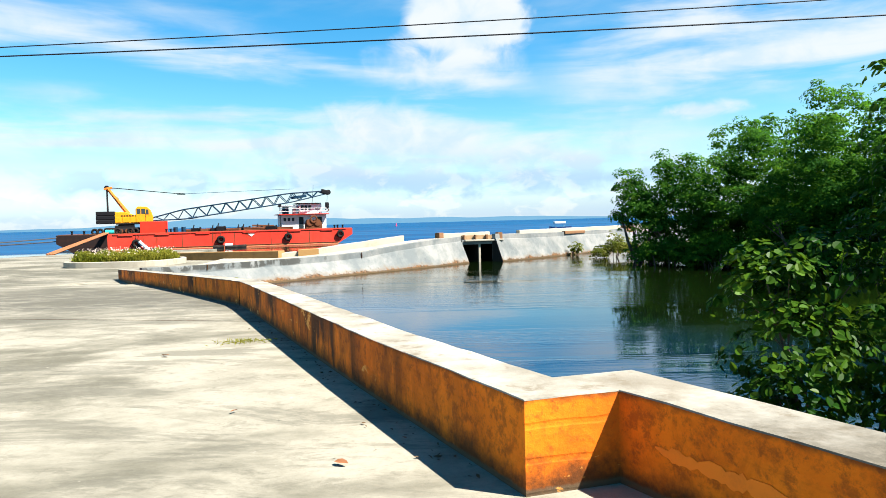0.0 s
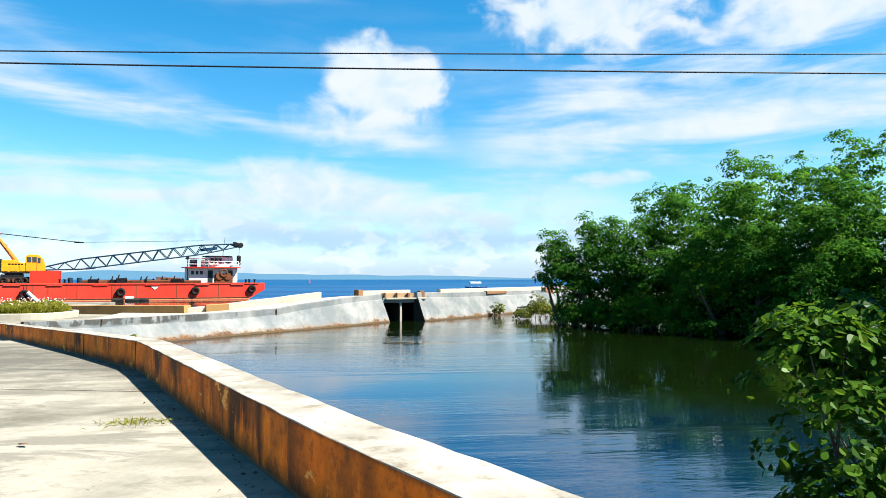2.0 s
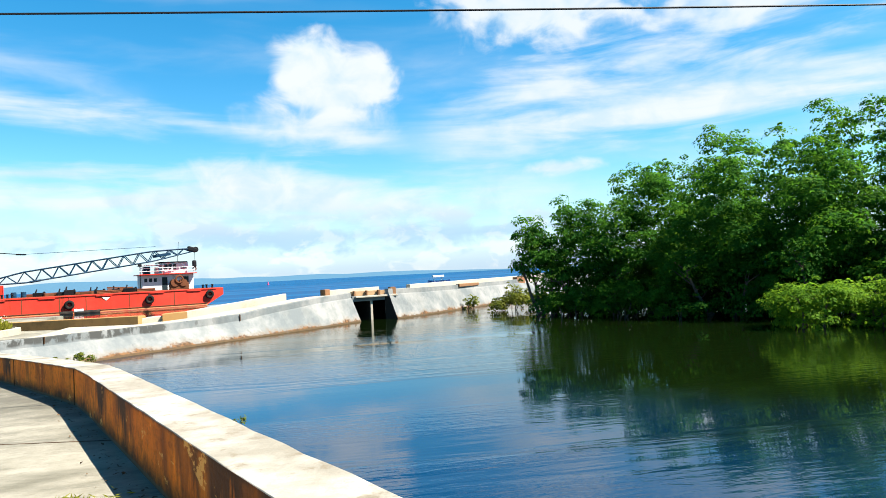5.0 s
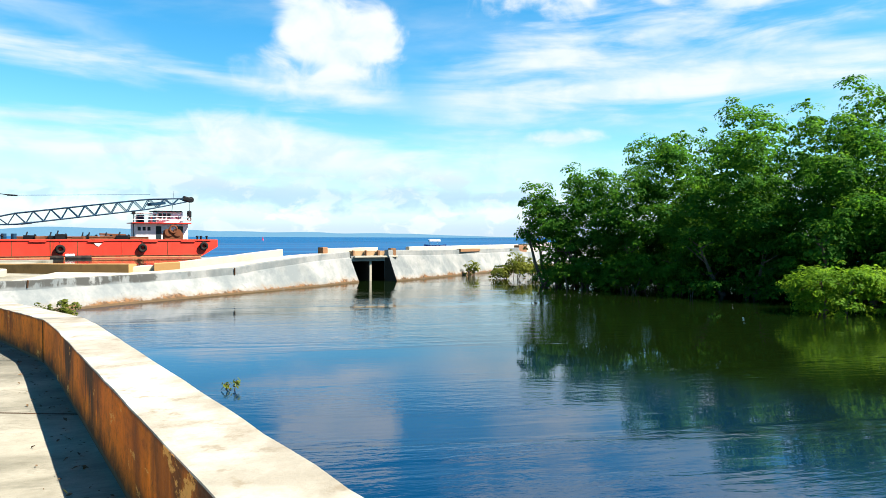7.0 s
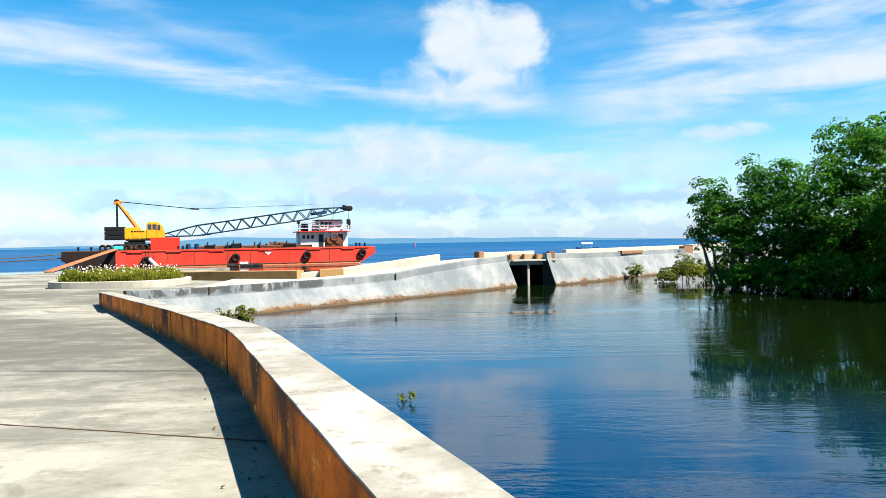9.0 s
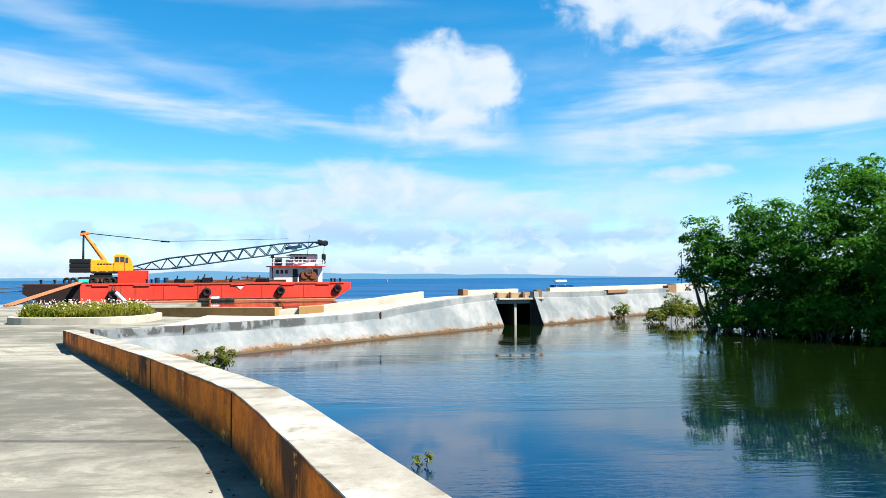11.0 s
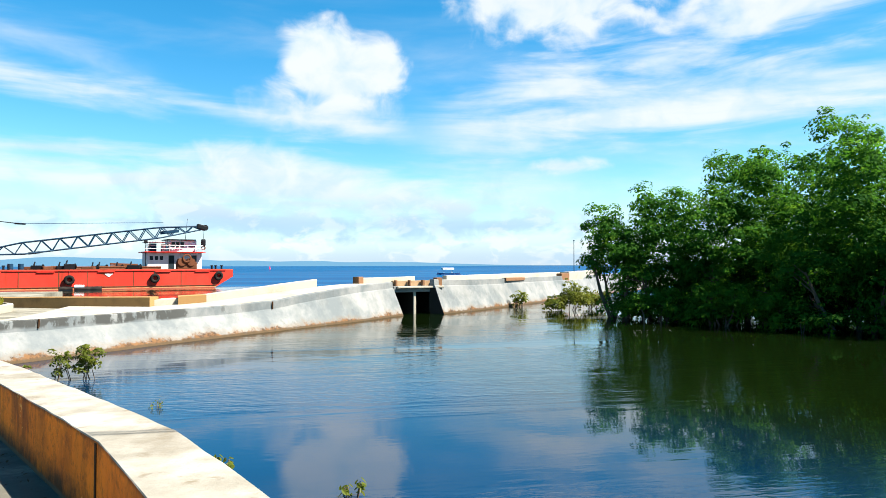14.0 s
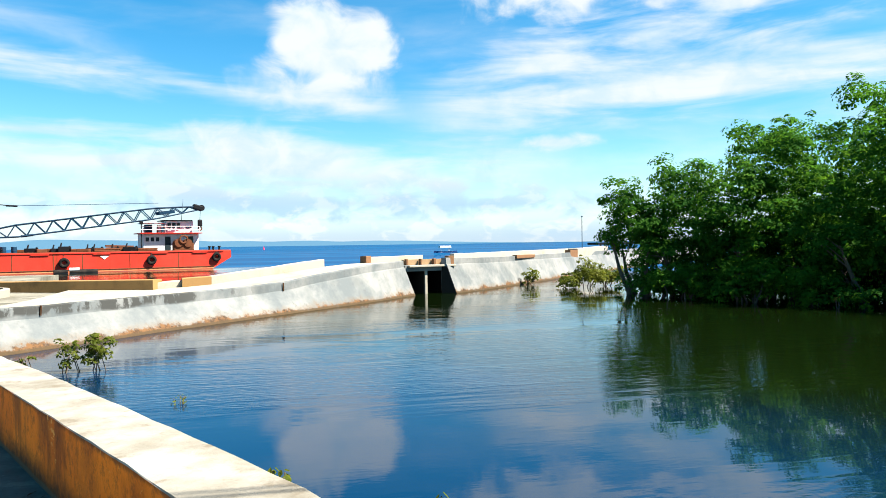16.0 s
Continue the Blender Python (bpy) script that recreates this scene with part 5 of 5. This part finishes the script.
        part("pendant", rod(fresh(), bridle + Vector((0, v, 0)), tip + Vector((-5.0, v, 0.62)), 0.018, None, 5), M_STEEL, root)
    part("bridle", box(fresh(), bridle, (1.2, 0.5, 0.2), (0, 2, 0), bevel=0.04), M_BLACK, root)
    part("hoist_rope", rod(fresh(), tip + Vector((0.5, 0, 0)), (38.5, 0, 4.2), 0.03, None, 5), M_BLACK, root)
    part("hook_block", box(fresh(), (38.5, 0, 3.75), (0.62, 0.5, 1.0), bevel=0.2), M_BLACK, root, "black hook block")
    part("hook", ring(fresh(), (38.5, 0, 3.0), (0, 1, 0), 0.24, 0.08, 14, 8), M_RUST, root)


def build_deckhouse():
    root = thing("deckhouse", BARGE @ pose(0, 5.5, DECK), "white two-storey deckhouse with red trim and rusty gear", "deckhouse")
    wall = part("lower_wall", box(fresh(), (34.8, 2.0, 1.15), (7.2, 4.2, 2.3), bevel=0.06), M_WHITE, root)
    for u in (31.7, 32.35, 33.0):
        part("window", box(fresh(), (u, -0.115, 1.55), (0.42, 0.05, 0.55), bevel=0.015), M_GLASS, wall)
    for u in (34.3, 37.3):
        part("door", box(fresh(), (u, -0.115, 1.0), (0.75, 0.05, 1.85), bevel=0.015), M_GLASS, wall, "dark open doorway")
    part("walkway", box(fresh(), (34.7, 1.7, 2.37), (8.0, 5.4, 0.12), bevel=0.03), M_REDBOX, root, "red-edged upper walkway")
    up = part("wheelhouse", box(fresh(), (36.0, 2.2, 3.25), (3.6, 3.4, 1.65), bevel=0.06), M_WHITE, root)
    for u in (34.65, 35.25, 35.85):
        part("window", box(fresh(), (u, 0.485, 3.45), (0.48, 0.05, 0.72), bevel=0.015), M_GLASS, up)
    for i in range(3):
        part("lettering_bar", box(fresh(), (36.9 + 0.28 * i, 0.485, 3.25), (0.2, 0.02, 0.3)), M_STEEL, up, "faded unreadable lettering")
    part("roof", box(fresh(), (35.7, 2.1, 4.13), (3.9, 4.0, 0.12), bevel=0.03), M_BLACK, root)
    part("locker", box(fresh(), (32.1, 1.6, 3.0), (0.9, 1.2, 1.15), bevel=0.05), M_STEEL, root)
    part("funnel", rod(fresh(), (33.5, 1.4, 2.4), (33.5, 1.4, 3.5), 0.34, 0.3, 14), M_WHITE, root)
    for u in (30.9, 31.4, 32.9, 34.0):
        part("rail_post", rod(fresh(), (u, -0.7, 2.4), (u, -0.7, 3.3), 0.03, None, 6), M_BLACK, root)
    for z in (2.85, 3.3):
        part("rail", rod(fresh(), (30.8, -0.7, z), (38.4, -0.7, z), 0.045, None, 6), M_WHITE, root)
    for u in (35.2, 36.3, 37.4, 38.4):
        part("rail_post", rod(fresh(), (u, -0.7, 2.4), (u, -0.7, 3.3), 0.04, None, 6), M_WHITE, root)
    part("awning", box(fresh(), (32.6, 1.2, 3.75), (3.2, 3.4, 0.1), bevel=0.03), M_WHITE, root, "white flat awning")
    for u in (31.2, 34.0):
        part("awning_post", rod(fresh(), (u, -0.4, 2.4), (u, -0.4, 3.72), 0.05, None, 6), M_WHITE, root)
    part("lamp_post", rod(fresh(), (30.9, -0.6, 0), (30.9, -0.6, 3.6), 0.06, None, 8), M_BLACK, root)
    part("lamp", box(fresh(), (30.9, -0.6, 3.75), (0.45, 0.4, 0.4), bevel=0.08), M_BLACK, root)
    part("mast", rod(fresh(), (36.6, 2.2, 4.1), (36.9, 2.2, 7.2), 0.04, 0.02, 6), M_BLACK, root)
    winch = thing("winch", BARGE @ pose(36.0, 4.0, DECK), "rust-red deck winch with cable drums", "winch")
    part("frame", box(fresh(), (0, 0, 0.5), (2.6, 1.2, 1.0), bevel=0.1), M_RUST, winch)
    for x in (-0.7, 0.5):
        part("drum", rod(fresh(), (x, -0.75, 1.0), (x, 0.4, 1.0), 0.55, None, 16), M_RUST, winch)
    part("gear", ring(fresh(), (-0.1, -0.8, 1.5), (0, 1, 0), 0.5, 0.12, 16, 6), M_RUST, winch)


def build_deck_clutter():
    box_ob = thing("red_container", BARGE @ pose(12.35, 3.3, DECK), "bright red steel equipment container on the barge deck", "container")
    part("body", box(fresh(), (0, 0, 0.85), (3.7, 2.4, 1.7), bevel=0.05), M_REDBOX, box_ob)
    for x in (-1.84, 1.84):
        part("corner_post", box(fresh(), (x * 0.985, -1.21, 0.85), (0.1, 0.06, 1.7)), M_REDBOX, box_ob)
    rng = random.Random(12)
    names = (("pump", M_BLACK, "dark greasy pump set on the barge deck"), ("engine", M_BLACK, "dark engine block on the barge deck"), ("pipe_stack", M_RUST, "rusted pipes stacked on the barge deck"),
             ("drum", M_STEEL, "dark steel drum on the barge deck"), ("crate", M_RUST, "rust-brown scrap crate on the barge deck"))
    u = 14.8
    while u < 30.6:
        name, mat, lab = names[rng.randrange(5)]
        h = rng.uniform(0.35, 0.75) + (0.5 if rng.random() < 0.25 else 0)
        w = rng.uniform(0.7, 1.6)
        ob = thing(name, BARGE @ pose(u + w / 2, rng.uniform(2.0, 5.0), DECK), lab, name.replace("_", " "), "deck gear")
        bm = fresh()
        if name == "drum":
            rod(bm, (0, 0, 0), (0, 0, h + 0.3), 0.32, None, 14)
            ring(bm, (0, 0, h * 0.6), (0, 0, 1), 0.32, 0.025, 14, 6)
        elif name == "pipe_stack":
            for i in range(5):
                rod(bm, (-w, 0.2 * (i % 3), 0.12 + 0.2 * (i // 3)), (w, 0.2 * (i % 3), 0.12 + 0.2 * (i // 3)), 0.1, None, 8)
        else:
            box(bm, (0, 0, h / 2), (w, 1.0, h), (0, 0, rng.uniform(-20, 20)), bevel=0.08)
        part("body", bm, mat, ob)
        if name in ("pump", "engine"):
            part("pipe", rod(fresh(), (-w * 0.3, 0, h), (-w * 0.2, 0.1, h + 0.45), 0.1, 0.08, 8), M_BLACK, ob)
            part("flywheel", ring(fresh(), (w * 0.45, -0.3, h * 0.6), (1, 0.3, 0), 0.3, 0.08, 14, 6), M_BLACK, ob)
        u += w * 0.7 + rng.uniform(-0.1, 0.25)
    ob = thing("timber_stack", BARGE @ pose(28.2, 4.0, DECK), "rusty stack of beams before the deckhouse", "beams")
    for i in range(4):
        part("beam", box(fresh(), (0, 0.4 * i, 0.25 + 0.22 * (i % 3)), (3.4, 0.3, 0.24), (0, rng.uniform(-3, 3), 0), bevel=0.02), M_RUST, ob)
    ob = thing("steel_drum", BARGE @ pose(6.6, 1.0, DECK), "teal plastic drum lying on the barge deck", "drum")
    part("body", rod(fresh(), (-0.55, 0, 0.3), (0.55, 0, 0.3), 0.3, None, 18), M_TEAL, ob)
    part("band", ring(fresh(), (0.2, 0, 0.3), (1, 0, 0), 0.3, 0.025, 18, 6), M_TEAL, ob)
    for u in (4.6, 5.3, 7.6, 9.2, 9.9):
        ob = thing("tyre", BARGE @ pose(u, 2.2, DECK + 0.34), "old black tyre standing on the barge deck", "tyre", "spare tyres")
        part("tyre", ring(fresh(), (0, 0, 0), (0.2, 1, 0), 0.34, 0.16, 18, 8), M_RUBBER, ob)


def build_moorings():
    a = BARGE @ Vector((6.2, 0.1, DECK + 0.15))
    b = Vector((-39.3, 72.5, -0.9))
    root = thing("gangplank", Matrix.Identity(4), "brown wooden gangplank sloping from the barge to the quay", "gangplank")
    d = (b - a).normalized()
    s = Vector((-d.y, d.x, 0)).normalized()
    for i in range(3):
        o = s * (0.26 * i - 0.26)
        bm = fresh()
        rod(bm, a + o, b + o, 0.13, None, 4)
        part("plank", bm, M_WOOD, root)
    rope_ends = (((-60, 64, 0.2), (0.4, 0.4, DECK - 0.3)), ((-75, 86, -0.2), (0.4, 0.8, DECK - 0.8)))
    for p, q in rope_ends:
        q = BARGE @ Vector(q)
        p = Vector(p)
        bm, last = fresh(), p
        for i in range(1, 13):
            t = i / 12
            c = p.lerp(q, t) - Vector((0, 0, 1.3 * t * (1 - t)))
            rod(bm, last, c, 0.07, None, 5)
            last = c
        tagged(part("mooring_rope", bm, M_ROPE), "thick dark mooring rope running to the barge", "rope", "mooring ropes")
    root = thing("foam_fender", BARGE @ pose(10.9, -0.45, 0.0), "white cylindrical fender leaning against the red hull", "fender")
    part("roll", rod(fresh(), (-0.55, 0, 1.35), (0.75, 0, 0.0), 0.26, 0.24, 14), M_WHITE, root)
    part("lashing", rod(fresh(), (-0.5, 0, 1.3), (-0.5, 0.4, DECK), 0.03, None, 6), M_ROPE, root)


def build_far_things():
    root = thing("outrigger_boat", pose(40.5, 229, WATER) @ pose(0, 0, 0, 0, 0, 8), "small dark outrigger boat with a white awning at sea", "boat")
    secs = []
    for i in range(11):
        t = i / 10
        w = 0.55 * math.sin(math.pi * (0.06 + 0.88 * t)) + 0.03
        z = 0.35 * abs(2 * t - 1) ** 2
        secs.append([(-4 + 8 * t, -w, 0.55 + z), (-4 + 8 * t, -w * 0.6, -0.2 + z * 0.7), (-4 + 8 * t, w * 0.6, -0.2 + z * 0.7), (-4 + 8 * t, w, 0.55 + z)])
    part("hull", loft(fresh(), [[(x * 0.95, y, z * 0.75) for x, y, z in sec] for sec in secs]), M_BOATBLUE, root)
    for s in (-1, 1):
        part("outrigger", rod(fresh(), (-3.3, 2.2 * s, 0.1), (3.3, 2.2 * s, 0.1), 0.09, None, 6), M_BOATBLUE, root)
    for x in (-1.8, 1.8):
        part("outrigger_beam", rod(fresh(), (x, -2.2, 0.15), (x, 2.2, 0.15), 0.05, None, 6), M_WHITE, root)
    part("awning", box(fresh(), (-0.3, 0, 1.85), (3.8, 1.7, 0.7), bevel=0.1), M_WHITE, root)
    for x in (-1.7, 1.1):
        part("awning_post", rod(fresh(), (x, -0.5, 0.5), (x, -0.5, 1.7), 0.05, None, 6), M_WHITE, root)
        part("awning_post", rod(fresh(), (x, 0.5, 0.5), (x, 0.5, 1.7), 0.05, None, 6), M_WHITE, root)
    root = thing("navigation_buoy", pose(-36, 600, WATER), "small red navigation buoy far out at sea", "buoy")
    part("float", rod(fresh(), (0, 0, -0.5), (0, 0, 0.6), 0.8, 0.7, 16), M_BUOY, root)
    part("tower", rod(fresh(), (0, 0, 0.6), (0, 0, 2.6), 0.5, 0.2, 10), M_BUOY, root)
    root = thing("jetty", pose(62, 160, WATER) @ pose(0, 0, 0, 0, 0, 12), "distant dark jetty on piles beyond the causeway", "jetty")
    part("deck", box(fresh(), (26, 0, 2.4), (56, 4, 0.5), bevel=0.05), M_BLACK, root)
    for i in range(14):
        part("pile", rod(fresh(), (-1 + 4 * i, -1.6, -2), (-1 + 4 * i, -1.6, 2.2), 0.22, None, 8), M_BLACK, root)
    part("rail", box(fresh(), (26, -1.8, 3.2), (56, 0.1, 0.1)), M_BLACK, root)
    root = thing("lamp_pole", pose(21.6, 72.6, 0.7), "thin grey pole standing on the causeway block", "pole")
    part("shaft", rod(fresh(), (0, 0, -0.1), (0, 0, 2.9), 0.04, 0.03, 8), M_STEEL, root)
    part("top", box(fresh(), (0, 0, 2.93), (0.14, 0.1, 0.08), bevel=0.01), M_STEEL, root)


build_barge()
build_crane()
build_deckhouse()
build_deck_clutter()
build_moorings()
build_far_things()

# ---- small things on the road ----
rng_t = np.random.default_rng(8)
N_T = 170
base_t = np.stack([rng_t.normal(-1.92, 0.17, N_T), rng_t.normal(10.2, 0.11, N_T), np.zeros(N_T)], 1)
base_t[:, 2] = [table(ROAD_Z, y) + 0.012 for y in base_t[:, 1]]
me_t = leaf_mesh("grass_tuft", base_t + np.array((0, 0, 0.02)), rng_t.normal(0, 1, (N_T, 3)) * np.array((1, 1, 0.4)), 0.07, 0.01, rng_t)
me_t.materials.append(M_GRASS)
tagged(new("grass_tuft", me_t), "flat tuft of dry grass growing from the road", "grass", kind="stuff")
for k, (x, y, a) in enumerate(((0.57, 5.41, 20), (-2.6, 9.2, 70), (-0.9, 6.3, 120), (0.2, 4.9, 200))):
    cs = np.array([(0.0, 0.0, 0.02)])
    me_l = leaf_mesh("fallen_leaf", cs, np.array([(0.2, 0.1, 1.0)]), 0.11, 0.05, np.random.default_rng(k), broad=True)
    me_l.materials.append(M_WOOD)
    ob_l = new("fallen_leaf", me_l)
    ob_l.matrix_basis = pose(x, y, table(ROAD_Z, y) + 0.004, 0, 0, a)
    tagged(ob_l, "dry brown fallen leaf lying on the road", "leaf", "fallen leaves")
N_L = 230
edge_y = 3.0 + 15.0 * rng_t.random(N_L)
edge_y = np.where((edge_y > 4.1) & (edge_y < 4.6), 5.0, edge_y)
walk_in = sorted((p[1], p[0]) for p in WALL_IN if p[1] != 4.476)
edge_x = np.array([table(walk_in, y) for y in edge_y]) - 0.05 - np.abs(rng_t.normal(0, 0.16, N_L))
litter = np.stack([edge_x, edge_y, np.array([table(ROAD_Z, y) + 0.012 for y in edge_y])], 1)
me_d = leaf_mesh("leaf_litter", litter, rng_t.normal(0, 0.25, (N_L, 3)) + np.array((0, 0, 1.0)), 0.038, 0.018, rng_t, vary=0.6)
me_d.materials.append(M_LITTER)
tagged(new("leaf_litter", me_d), "dry brown leaf litter scattered along the parapet's foot", "litter", kind="stuff")
